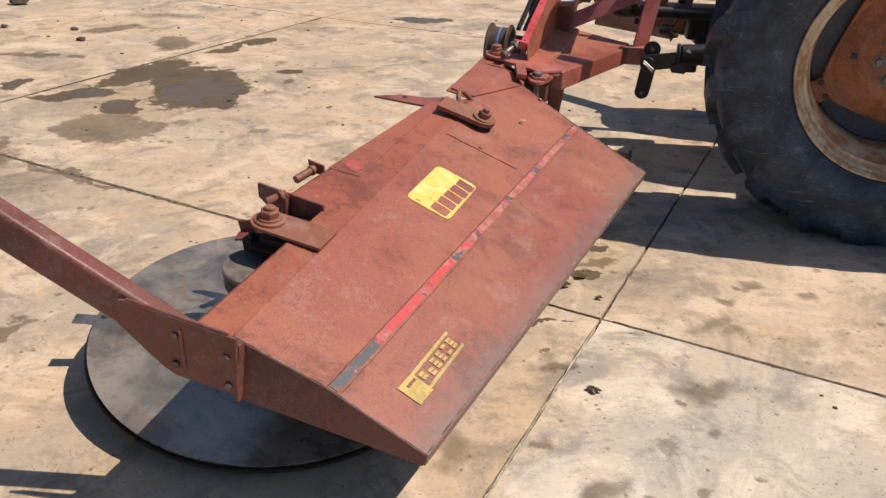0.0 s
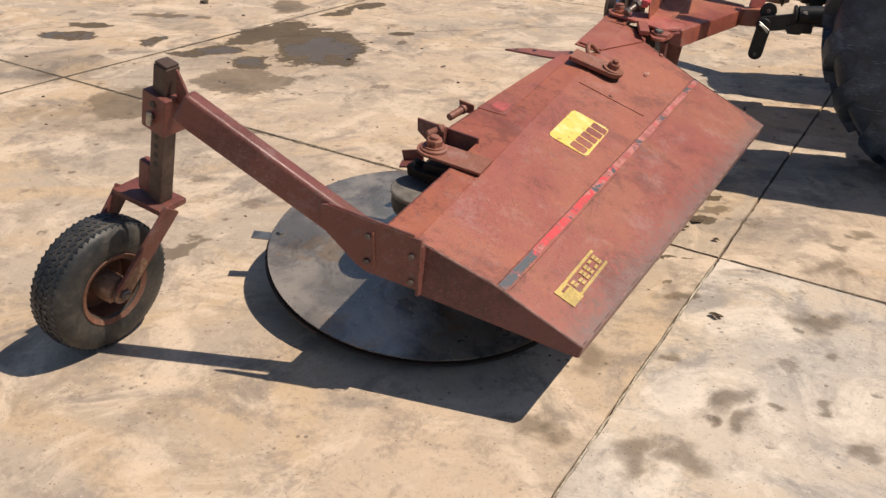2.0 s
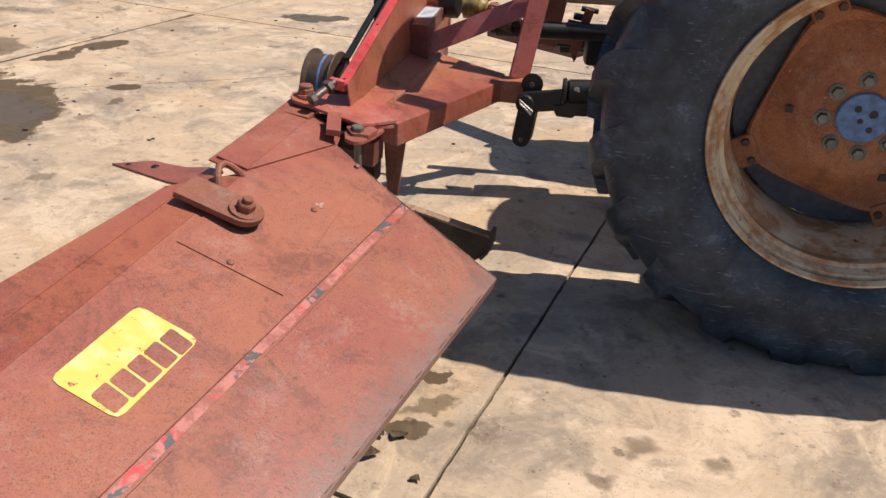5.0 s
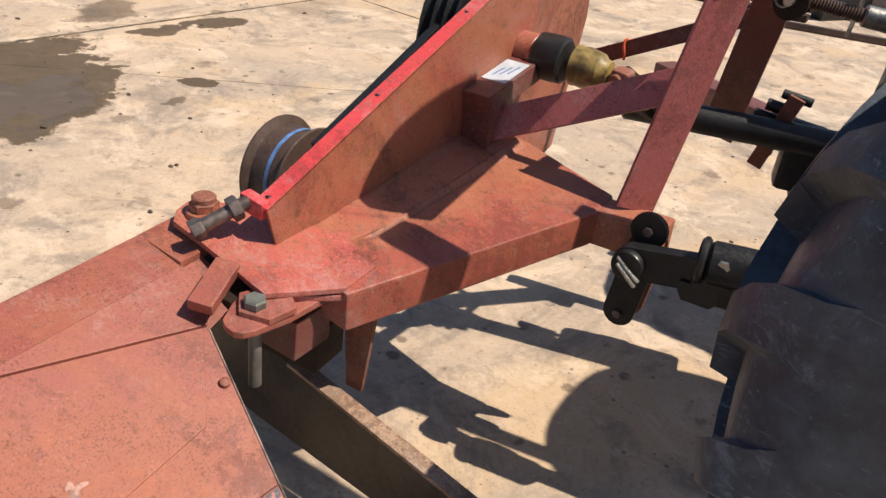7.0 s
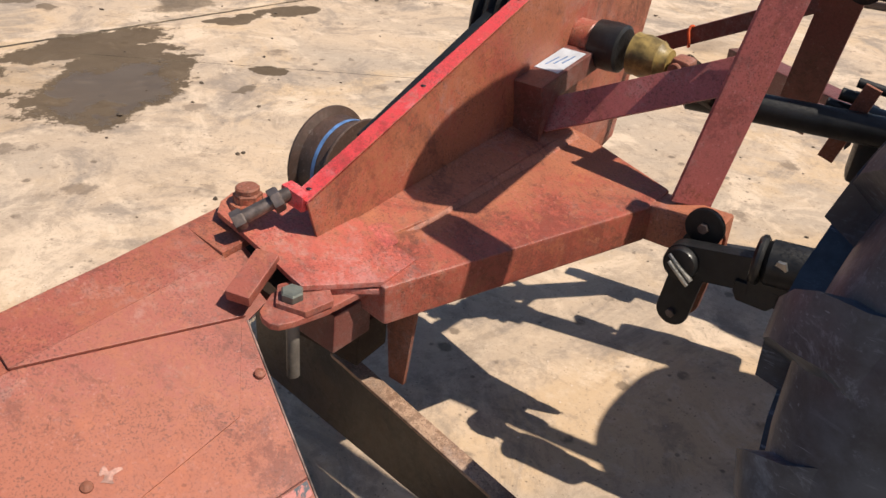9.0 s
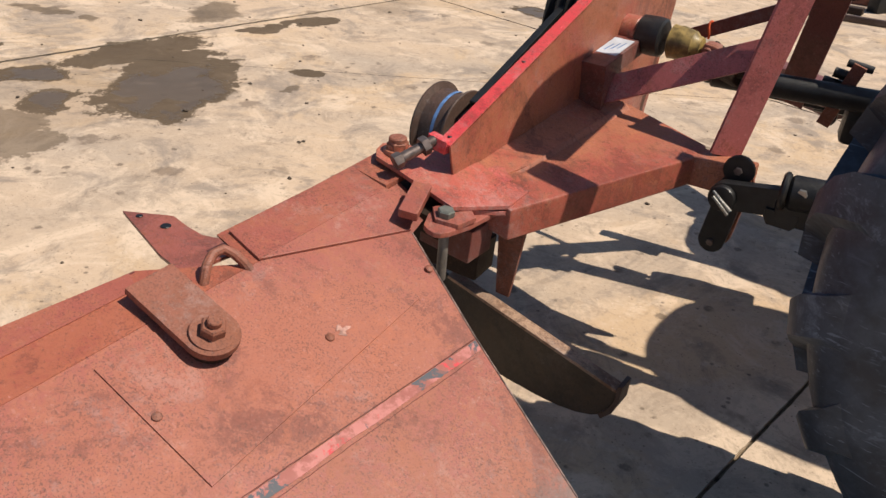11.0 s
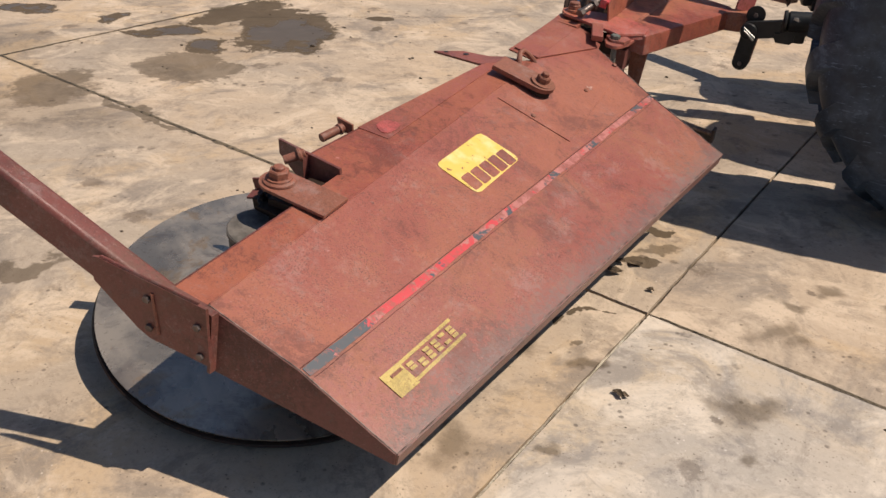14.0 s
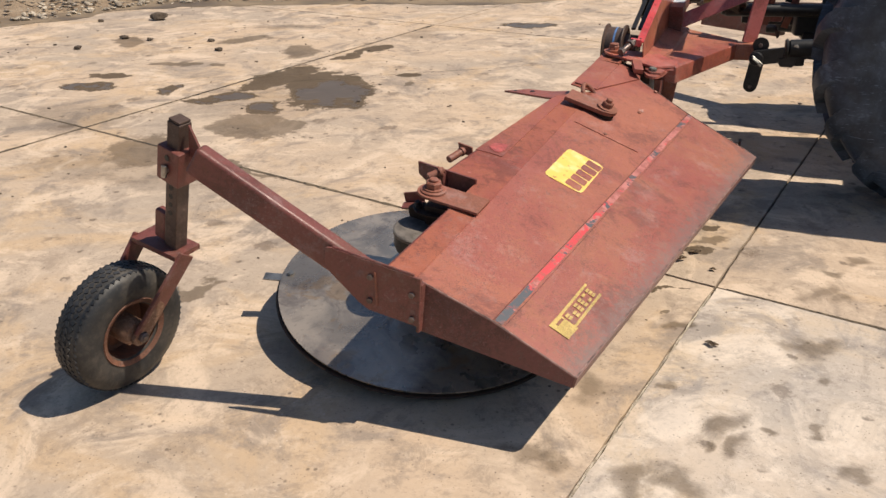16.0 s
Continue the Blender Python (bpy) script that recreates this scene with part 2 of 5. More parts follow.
DRY = [
    (-5.37, 5.30, 0.30, 0.18, 139, 0.2), (-4.84, 6.55, 0.36, 0.20, 108, 0.08), (-3.66, 4.74, 0.05, 0.04, 87, 0.2), (-6.26, 5.46, 0.24, 0.16, 78, 0.2),
    (-5.97, 4.32, 0.22, 0.07, 26, 0.25), (-5.59, 4.49, 0.09, 0.06, 155, 0.25), (-7.27, 4.75, 0.33, 0.12, 151, 0.2), (-4.12, 2.53, 0.34, 0.24, 140, 0.17),
    (-5.22, 2.77, 0.54, 0.42, 6, 0.07), (-2.36, 1.51, 0.12, 0.045, 40, 0.2), (-6.4, 6.2, 0.4, 0.12, 30, 0.1), (-2.9, 7.6, 0.35, 0.2, 20, 0.1), (-3.9, 2.3, 0.8, 0.3, 20, 0.08), (-4.2, 3.8, 0.9, 0.7, 90, 0.05),
]
NEAR = [
    (-0.10, 2.41, 0.12, 0.085, 69), (-0.08, 2.20, 0.05, 0.04, 72), (-0.27, 1.78, 0.12, 0.08, 80), (-0.39, 1.42, 0.10, 0.08, 72), (-0.27, 1.44, 0.09, 0.06, 45),
    (-0.67, 1.33, 0.10, 0.08, 76), (-0.66, 1.72, 0.12, 0.08, 110), (-0.16, 1.70, 0.06, 0.04, 61), (-0.57, 2.27, 0.045, 0.03, 83), (-0.45, 1.88, 0.06, 0.03, 43),
    (0.13, 1.74, 0.05, 0.03, 63), (0.03, 1.92, 0.03, 0.02, 56), (-0.10, 1.83, 0.035, 0.02, 54), (-0.78, 2.26, 0.08, 0.05, 102), (-0.25, 1.63, 0.03, 0.02, 82), (0.25, 2.7, 0.06, 0.03, 20),
]


def concrete(name, stains, tint):
    m = Mat(name, 0.85)
    big, mid, fine = m.noise(0.55, 6, 0.60, distort=0.9), m.noise(2.3, 8, 0.68, distort=0.9), m.noise(48, 6, 0.78)
    c = m.mix(m.step(big, 0.38, 0.62), (0.575, 0.475, 0.350), (0.440, 0.390, 0.315))
    c = m.mix(m.math("MULTIPLY", m.step(m.noise(0.9, 6, 0.66, distort=1.1), 0.48, 0.62), 0.75), c, (0.560, 0.440, 0.285))
    c = m.mix(m.math("MULTIPLY", m.step(m.noise(1.7, 9, 0.74, distort=1.0), 0.49, 0.62), 0.80), c, (0.265, 0.240, 0.208))
    c = m.mix(m.math("MULTIPLY", m.step(mid, 0.49, 0.62), 0.68), c, (0.73, 0.635, 0.495))
    c = m.mix(m.math("MULTIPLY", m.step(m.noise(5.5, 10, 0.82, distort=0.6), 0.50, 0.62), 0.52), c, (0.27, 0.232, 0.185))
    c = m.mix(m.math("MULTIPLY", m.step(m.noise(15, 8, 0.80), 0.51, 0.64), 0.34), c, (0.68, 0.60, 0.485))
    c = m.mix(m.math("MULTIPLY", m.step(fine, 0.50, 0.68), 0.34), c, (0.25, 0.218, 0.175))
    c = m.mix(m.math("MULTIPLY", m.step(m.noise(90, 5, 0.8), 0.56, 0.68), 0.40), c, (0.66, 0.58, 0.46))
    rag = m.math("SUBTRACT", m.noise(13, 8, 0.78), 0.5)
    spots = m.math("MULTIPLY", m.step(m.math("ADD", m.cells(3.0), m.math("MULTIPLY", rag, 0.55)), 0.20, 0.12), m.step(m.noise(1.7, 5, 0.7), 0.45, 0.53))
    c = m.mix(m.math("MULTIPLY", spots, 0.62), c, (0.15, 0.12, 0.092))
    small = m.math("MULTIPLY", m.step(m.math("ADD", m.cells(7.5), m.math("MULTIPLY", rag, 0.5)), 0.17, 0.09), m.step(m.noise(2.9, 5, 0.7), 0.47, 0.56))
    c = m.mix(m.math("MULTIPLY", small, 0.7), c, (0.12, 0.095, 0.072))
    for sc, hi in ((19, 0.17), (46, 0.18), (85, 0.20)):
        specks = m.math("MULTIPLY", m.step(m.math("ADD", m.cells(sc), m.math("MULTIPLY", rag, 0.15)), hi, hi * 0.45), m.step(m.noise(sc * 0.2, 6, 0.7), 0.49, 0.56))
        c = m.mix(m.math("MULTIPLY", specks, 0.62), c, (0.085, 0.066, 0.05))
    flecks = m.math("MULTIPLY", m.step(m.cells(33), 0.13, 0.07), m.step(m.noise(3.1, 6, 0.7), 0.52, 0.60))
    c = m.mix(m.math("MULTIPLY", flecks, 0.7), c, (0.72, 0.66, 0.56))
    c = m.mix(1.0, c, tint, "MULTIPLY")
    wob = m.n.new("ShaderNodeTexNoise")
    m.l.new(m.pos, wob.inputs["Vector"])
    wob.inputs["Scale"].default_value, wob.inputs["Detail"].default_value = 4.0, 7
    off = m.vec("MULTIPLY", m.vec("SUBTRACT", wob.outputs["Color"], (0.5, 0.5, 0.5)), (0.40, 0.40, 0.0))
    p = m.vec("ADD", m.pos, off)
    ragged = m.math("MULTIPLY", rag, 1.15)
    all_, wet = 0.0, 0.0
    for x, y, a, b, turn, w in stains:
        t = m.n.new("ShaderNodeMapping")
        t.vector_type = "TEXTURE"
        m.l.new(p, t.inputs["Vector"])
        t.inputs["Location"].default_value = (x, y, 0)
        t.inputs["Rotation"].default_value = (0, 0, radians(turn))
        t.inputs["Scale"].default_value = (a, b, 1000)
        d = m.n.new("ShaderNodeVectorMath")
        d.operation = "LENGTH"
        m.l.new(t.outputs[0], d.inputs[0])
        d = m.math("ADD", d.outputs["Value"], ragged)
        if w > 0.36:
            k = m.step(d, 1.07, 0.97)
        elif w > 0.3:
            k = m.step(d, 1.08, 0.92, 0.0, 0.74)
        elif w > 0.15:
            k = m.step(d, 1.15, 0.80, 0.0, 0.75)
        else:
            k = m.step(d, 1.25, 0.35, 0.0, w * 5)
        all_ = m.math("MAXIMUM", all_, k)
        if w > 0.5:
            wet = m.math("MAXIMUM", wet, m.math("MULTIPLY", m.step(d, 0.95, 0.7), w))
    c = m.mix(m.math("MULTIPLY", m.math("MULTIPLY", all_, 0.92), m.step(mid, 0.2, 0.5, 0.78, 1.0)), c, (0.080, 0.054, 0.031))
    pool = m.step(m.math("MULTIPLY", wet, m.step(m.noise(2.6, 4), 0.32, 0.50)), 0.2, 0.7)
    flat = m.math("SUBTRACT", 1.0, pool)
    h = m.math("MULTIPLY", m.math("ADD", m.math("MULTIPLY", fine, 0.6), m.math("MULTIPLY", mid, 1.2)), flat)
    m.put(m.b.inputs["Specular IOR Level"], 0.28)
    return m.done(c, m.step(pool, 0.0, 1.0, 0.85, 0.30), m.bump(h, 0.35, 0.006))


DRIPS = [(-0.745, 2.530, 0.022, 0.016, 60, 0.4), (-0.721, 2.556, 0.018, 0.014, 20, 0.4), (-0.691, 2.574, 0.020, 0.015, 40, 0.4), (-0.662, 2.583, 0.016, 0.013, 10, 0.4), (-0.770, 2.470, 0.030, 0.020, 70, 0.4), (-0.650, 2.379, 0.020, 0.015, 30, 0.25),
         (-0.777, 3.231, 0.045, 0.028, 50, 0.4), (-0.715, 2.968, 0.045, 0.030, 20, 0.4), (-0.735, 3.089, 0.07, 0.045, 70, 0.17), (-0.105, 3.207, 0.06, 0.04, 40, 0.14), (-0.167, 3.061, 0.05, 0.03, 10, 0.14), (-0.201, 2.864, 0.09, 0.06, 80, 0.12), (0.118, 3.202, 0.05, 0.04, 0, 0.14), (-0.129, 2.82, 0.08, 0.05, 120, 0.12)]
CLOSE = [(*n, 0.14) for n in NEAR]
CONCRETE = concrete("stained_yard_concrete", WET + DRY + DRIPS + [n for n in CLOSE if n[0] < -0.5], (0.925, 0.838, 0.808))
CONCRETE_GREY = concrete("grey_yard_concrete", CLOSE, (1.0, 0.985, 1.05))


def dirt(name, a, b):
    m = Mat(name, 0.95)
    c = m.mix(m.step(m.noise(2.5, 7, 0.65), 0.35, 0.65), a, b)
    c = m.mix(m.step(m.cells(30), 0.5, 0.1), c, tuple(x * 0.5 for x in a))
    return m.done(c, 0.95, m.bump(m.noise(24, 6, 0.7), 0.7, 0.03))


JOINT = dirt("joint_dirt", (0.075, 0.057, 0.040), (0.21, 0.16, 0.105))
SAND = rusty("gritty_joint_sand", (0.54, 0.46, 0.35), (0.24, 0.19, 0.135), (0.05, 0.04, 0.03), amount=0.45, rough=0.8)
EARTH = dirt("pale_earth", (0.36, 0.27, 0.18), (0.24, 0.17, 0.11))
STONE = dirt("dark_brown_clod", (0.075, 0.054, 0.038), (0.115, 0.086, 0.062))


# ---- mesh helpers ----
BASE = {}


def thing(name, base, label, category, group="", kind=""):
    ob = new(name)
    ob.location = base
    BASE[ob.name] = Vector(base)
    return tagged(ob, label, category, group, kind)


def part(name, bm, material, parent, label="", smooth=True):
    """Links a bmesh, drawn in world places, as one mesh under a thing or a part."""
    base = BASE[parent.name]
    bmesh.ops.translate(bm, verts=bm.verts, vec=-base)
    bmesh.ops.recalc_face_normals(bm, faces=bm.faces)
    me = bpy.data.meshes.new(name)
    bm.to_mesh(me)
    bm.free()
    me.materials.append(material)
    if smooth:
        me.polygons.foreach_set("use_smooth", [True] * len(me.polygons))
        me.set_sharp_from_angle(angle=radians(32))
    ob = new(name, me)
    if smooth and len(me.polygons) < 400:
        wn = ob.modifiers.new("weighted_normal", "WEIGHTED_NORMAL")
        wn.keep_sharp = True
    ob.parent = parent
    BASE[ob.name] = base
    if label:
        ob["label"] = label
    return ob


def soften(bm, width, seg=2):
    if width:
        edges = [e for e in bm.edges if len(e.link_faces) == 2 and e.calc_face_angle(0) > 0.5]
        bmesh.ops.bevel(bm, geom=edges, offset=width, segments=seg, profile=0.5, affect="EDGES", clamp_overlap=True)
    return bm


def prism(points, depth, bevel=0.002):
    """A plate: the outline of points, pushed by the vector depth."""
    bm = bmesh.new()
    lo = [bm.verts.new(Vector(p)) for p in points]
    hi = [bm.verts.new(Vector(p) + Vector(depth)) for p in points]
    bm.faces.new(lo)
    bm.faces.new(hi[::-1])
    for i in range(len(lo)):
        j = (i + 1) % len(lo)
        bm.faces.new((lo[i], hi[i], hi[j], lo[j]))
    bmesh.ops.recalc_face_normals(bm, faces=bm.faces)
    return soften(bm, bevel)


def box(size, m, bevel=0.003, seg=2):
    bm = bmesh.new()
    bmesh.ops.create_cube(bm, size=1, matrix=m @ Matrix.Diagonal((*size, 1)))
    return soften(bm, bevel, seg)


def along(p0, p1, up=(0, 0, 1)):
    """A pose at the middle of p0 and p1 whose x axis runs along them and whose z axis is near up."""
    p0, p1 = Vector(p0), Vector(p1)
    x = (p1 - p0).normalized()
    y = Vector(up).cross(x).normalized()
    z = x.cross(y)
    m = Matrix((x, y, z)).transposed().to_4x4()
    m.translation = (p0 + p1) / 2
    return m


def bar(p0, p1, width, height, up=(0, 0, 1), bevel=0.003):
    return box(((Vector(p1) - Vector(p0)).length, width, height), along(p0, p1, up), bevel)


def lathe(profile, p0, axis, seg=48, cap=True):
    """Turns (radius, height) pairs about the axis from p0."""
    q = Vector(axis).normalized().to_track_quat("Z", "Y").to_matrix()
    bm = bmesh.new()
    rings = []
    for r, h in profile:
        rings.append([bm.verts.new(Vector(p0) + q @ Vector((r * math.cos(2 * math.pi * k / seg), r * math.sin(2 * math.pi * k / seg), h))) for k in range(seg)])
    for a, b in zip(rings, rings[1:]):
        for k in range(seg):
            bm.faces.new((a[k], a[(k + 1) % seg], b[(k + 1) % seg], b[k]))
    if cap:
        bm.faces.new(rings[0][::-1])
        bm.faces.new(rings[-1])
    return bm


def rod(p0, p1, r, seg=16, chamfer=0.15):
    d = (Vector(p1) - Vector(p0)).length
    c = min(r * chamfer, d / 3)
    return lathe([(r - c, 0), (r, c), (r, d - c), (r - c, d)], p0, Vector(p1) - Vector(p0), seg)


def sweep(points, r, seg=10):
    """A round bar bent along points."""
    pts = [Vector(p) for p in points]
    bm = bmesh.new()
    rings = []
    for i, p in enumerate(pts):
        d = (pts[min(i + 1, len(pts) - 1)] - pts[max(i - 1, 0)]).normalized()
        q = d.to_track_quat("Z", "Y").to_matrix()
        rings.append([bm.verts.new(p + q @ Vector((r * math.cos(2 * math.pi * k / seg), r * math.sin(2 * math.pi * k / seg), 0))) for k in range(seg)])
    for a, b in zip(rings, rings[1:]):
        for k in range(seg):
            bm.faces.new((a[k], a[(k + 1) % seg], b[(k + 1) % seg], b[k]))
    bm.faces.new(rings[0][::-1])
    bm.faces.new(rings[-1])
    return bm


def hexagon(p0, axis, r, h):
    bm = lathe([(r * 0.98, 0), (r, h * 0.08), (r, h * 0.82), (r * 0.86, h)], p0, axis, 6)
    return bm


def merge(*bms):
    out = bmesh.new()
    for b in bms:
        me = bpy.data.meshes.new("tmp")
        b.to_mesh(me)
        b.free()
        out.from_mesh(me)
        bpy.data.meshes.remove(me)
    return out


def sheet(a, b, c, d, nu, nv, thick):
    """A bilinear plate a-b-c-d of some thickness, below its top face."""
    a, b, c, d = (Vector(x) for x in (a, b, c, d))
    n = (b - a).cross(d - a).normalized()
    if n.z < 0:
        n = -n
    bm = bmesh.new()
    g = []
    for lay in (0, 1):
        g.append([[bm.verts.new((a * (1 - i / nu) + b * (i / nu)) * (1 - j / nv) + (d * (1 - i / nu) + c * (i / nu)) * (j / nv) - n * thick * lay) for i in range(nu + 1)] for j in range(nv + 1)])
    for lay in (0, 1):
        for j in range(nv):
            for i in range(nu):
                f = (g[lay][j][i], g[lay][j][i + 1], g[lay][j + 1][i + 1], g[lay][j + 1][i])
                bm.faces.new(f if lay == 0 else f[::-1])
    ring = [(j, i) for j, i in [(0, i) for i in range(nu)] + [(j, nu) for j in range(nv)] + [(nv, i) for i in range(nu, 0, -1)] + [(j, 0) for j in range(nv, 0, -1)]]
    for (j, i), (j2, i2) in zip(ring, ring[1:] + ring[:1]):
        bm.faces.new((g[0][j][i], g[1][j][i], g[1][j2][i2], g[0][j2][i2]))
    return bm


def capsule(p0, p1, r, depth, seg=14):
    """A flat link with round ends."""
    p0, p1, n = Vector(p0), Vector(p1), Vector(depth).normalized()
    x = (p1 - p0).normalized()
    y = n.cross(x)
    pts = [p1 + r * (x * math.cos(t) + y * math.sin(t)) for t in np.linspace(-math.pi / 2, math.pi / 2, seg)]
    pts += [p0 + r * (x * math.cos(t) + y * math.sin(t)) for t in np.linspace(math.pi / 2, 3 * math.pi / 2, seg)]
    return prism(pts, depth, 0.0015)


def bolt(parent, p, axis, r=0.018, h=0.02, washer=None, stud=0.0, material=None):
    """A hexagon head with its washer and stud end."""
    axis = Vector(axis).normalized()
    material = material or BOLT
    p = Vector(p)
    if washer:
        part("washer", lathe([(washer * 0.96, 0), (washer, 0.001), (washer, 0.005), (washer * 0.95, 0.006)], p, axis, 24), material, parent)
        p = p + axis * 0.006
    part("bolt", hexagon(p, axis, r, h), material, parent)
    if stud:
        part("stud", rod(p + axis * (h - 0.002), p + axis * (h + stud), r * 0.55, 12), material, parent)


# ---- the mower's axes: s along it, w towards the tractor's front, n up ----
E_S, E_W = Vector((-0.0662, 0.9978, 0)), Vector((0.9978, 0.0662, 0))
UP = Vector((0.148, -0.055, 0.987)).normalized()


def hw(s, w, z):
    return E_S * s + E_W * w + Vector((0, 0, z))


def top(s, w):
    """The plane of the hood's upper panel."""
    return hw(s, w, 0.0231 + 0.0471 * s - 0.4109 * w)


N1 = Vector((0.4109 * E_W - 0.0471 * E_S) + Vector((0, 0, 1))).normalized()

# ---- the tractor's axes: u ahead, v to its left ----
E_U, E_V = Vector((0.9857, 0.1685, 0)), Vector((-0.1685, 0.9857, 0))


def tw(u, v, z):
    return E_U * u + E_V * v + Vector((0, 0, z))


# ---- drum mower ----
mower = thing("drum_mower", (-1.0, 2.3, 0.0), "rusty brown-red drum mower with sloping hood, parked on concrete", "mower")
bend = lambda s: -0.97 - 0.0737 * (s - 1.395)
fold_n, fold_f = top(1.43, -0.735), top(3.438, -0.735)
front_n, front_f = hw(1.453, -0.485, 0.268), hw(3.337, -0.389, 0.360)
far_top = top(3.515, -1.004)
p1 = [top(1.395, bend(1.395)), fold_n, fold_f, far_top, top(3.60, -1.03), top(3.60, bend(3.60))]
part("upper_panel", prism(p1, -N1 * 0.005, 0.0015), HOOD, mower, "rusted red-brown upper hood panel")
part("lower_panel", sheet(fold_n, fold_f, front_f, front_n, 16, 6, 0.005), HOOD_LOW, mower, "rusted red-brown lower hood panel")
lip = Vector((-0.013, 0.008, -0.043))
part("front_lip", sheet(front_n, front_f, front_f + lip, front_n + lip, 12, 1, 0.005), HOOD_LOW, mower)


def back(s, w):
    b = top(s, bend(s))
    return b + (hw(s, w, 0) - hw(s, bend(s), 0)) + Vector((0, 0, 0.20 * (bend(s) - w)))


part("back_panel", sheet(top(1.395, bend(1.395)), top(1.80, bend(1.80)), back(1.80, -1.093), back(1.375, -1.069), 4, 2, 0.005), HOOD_BACK, mower)
part("back_panel", sheet(top(1.80, bend(1.80)), top(1.99, bend(1.99)), back(2.003, -1.106), back(1.80, -1.093), 2, 2, 0.005), HOOD_BACK, mower)
part("back_panel", sheet(top(1.99, bend(1.99)), top(3.15, bend(3.15)), back(2.95, -1.214), back(2.014, -1.230), 10, 3, 0.005), HOOD_BACK, mower)
part("back_strip", sheet(back(2.258, -1.126) + N1 * 0.0022, back(2.93, -1.168) + N1 * 0.0022, back(2.938, -1.212) + N1 * 0.0022, back(2.236, -1.229) + N1 * 0.0022, 8, 2, 0.002), HOOD, mower)
skirt = Vector((0.0, 0.0, -0.07))
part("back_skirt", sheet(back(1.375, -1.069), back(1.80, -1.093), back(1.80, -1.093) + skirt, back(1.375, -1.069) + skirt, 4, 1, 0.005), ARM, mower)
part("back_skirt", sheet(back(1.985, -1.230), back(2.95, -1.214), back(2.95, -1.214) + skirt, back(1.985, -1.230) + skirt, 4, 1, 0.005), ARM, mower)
# dark sheet added where the notch holds only shade
part("notch_shade", prism([hw(1.79, -1.22, 0.500), hw(2.010, -1.25, 0.505), hw(2.010, -1.0, 0.495), hw(1.79, -1.0, 0.490)], (0, 0, -0.006), 0.001), SHADE_RUST, mower, "dark sheet added for the shade in the notch")

# neck towards the hinge
part("back_panel", sheet(top(3.14, bend(3.14)), top(3.60, bend(3.60)), back(3.60, -1.245), back(3.14, -1.215), 4, 2, 0.005), HOOD_BACK, mower)
up6 = Vector((0.002, 0, 0.007))
part("neck_plate", merge(prism([p + up6 for p in (top(3.16, bend(3.16)), top(3.515, -1.010), top(3.55, -1.052), top(3.55, bend(3.55)))], -up6, 0.0015),
                         prism([p + up6 for p in (back(3.163, -1.205), top(3.16, bend(3.16)), top(3.55, bend(3.55)), back(3.545, -1.240))], -up6, 0.0015)), HOOD, mower)
part("hinge_tab", prism([tw(-0.868, 3.645, 0.682), tw(-0.755, 3.645, 0.668), tw(-0.755, 3.75, 0.674), tw(-0.868, 3.75, 0.690)], (0, 0, -0.014), 0.002), DECK, mower)

for name, pts in (("worn_edge", [top(1.396, bend(1.396)), fold_n, front_n]), ("worn_edge", [front_n.lerp(front_f, k / 12) for k in range(13)]), ("worn_edge", [front_f, fold_f, far_top])):
    part(name, sweep([p + Vector((0, 0, 0.0006)) for p in pts], 0.0019, 6), WORN, mower, "rubbed pale steel edge")

# near end plate and arm bracket
end = [top(1.396, -0.965), fold_n, front_n, front_n + lip, hw(1.369, -0.945, 0.335)]
# the end plate's shade comes from this darker red
part("end_plate", prism([p - E_S * 0.004 for p in end], E_S * 0.007, 0.001), ARM, mower, "rusted end plate in a red darkened for shade")
def brk(w, z, off=0.0):
    """On the outer face of the arm's bracket plate; off: behind it."""
    return hw(1.352 + 0.25 * (w + 0.945) + off, w, z)


out = [brk(-0.930, 0.512), brk(-1.195, 0.582), brk(-1.210, 0.580), brk(-1.217, 0.517), brk(-1.120, 0.412), brk(-1.090, 0.390), brk(-0.940, 0.352)]
part("arm_bracket", prism(out, E_S * 0.009, 0.002), ARM, mower, "pointed bolted arm bracket plate")
part("bracket_box", prism([brk(-0.945, 0.478, 0.0095), brk(-1.085, 0.530, 0.0095), brk(-1.08, 0.40, 0.0095), brk(-0.945, 0.362, 0.0095)], E_S * 0.042, 0.004), ARM, mower)
part("weld_seam", sweep([brk(-0.950 - 0.02 * k, 0.5195 + 0.0052 * k + 0.001 * (k % 2), 0.006) for k in range(13)], 0.004, 6), ARM, mower)
part("weld_seam", sweep([brk(-1.062, 0.52 - 0.011 * k, -0.001) for k in range(11)], 0.004, 6), RUST, mower)
part("edge_flange", prism([hw(1.398, -0.948, 0.482), hw(1.398, -0.938, 0.480), hw(1.371, -0.938, 0.336), hw(1.371, -0.948, 0.338)], -E_S * 0.022, 0.0015), ARM, mower)
for w, z in ((-0.957, 0.459), (-0.960, 0.378), (-1.078, 0.502), (-1.084, 0.424)):
    bolt(mower, brk(w, z), -E_S + E_W * 0.25, 0.010, 0.008)

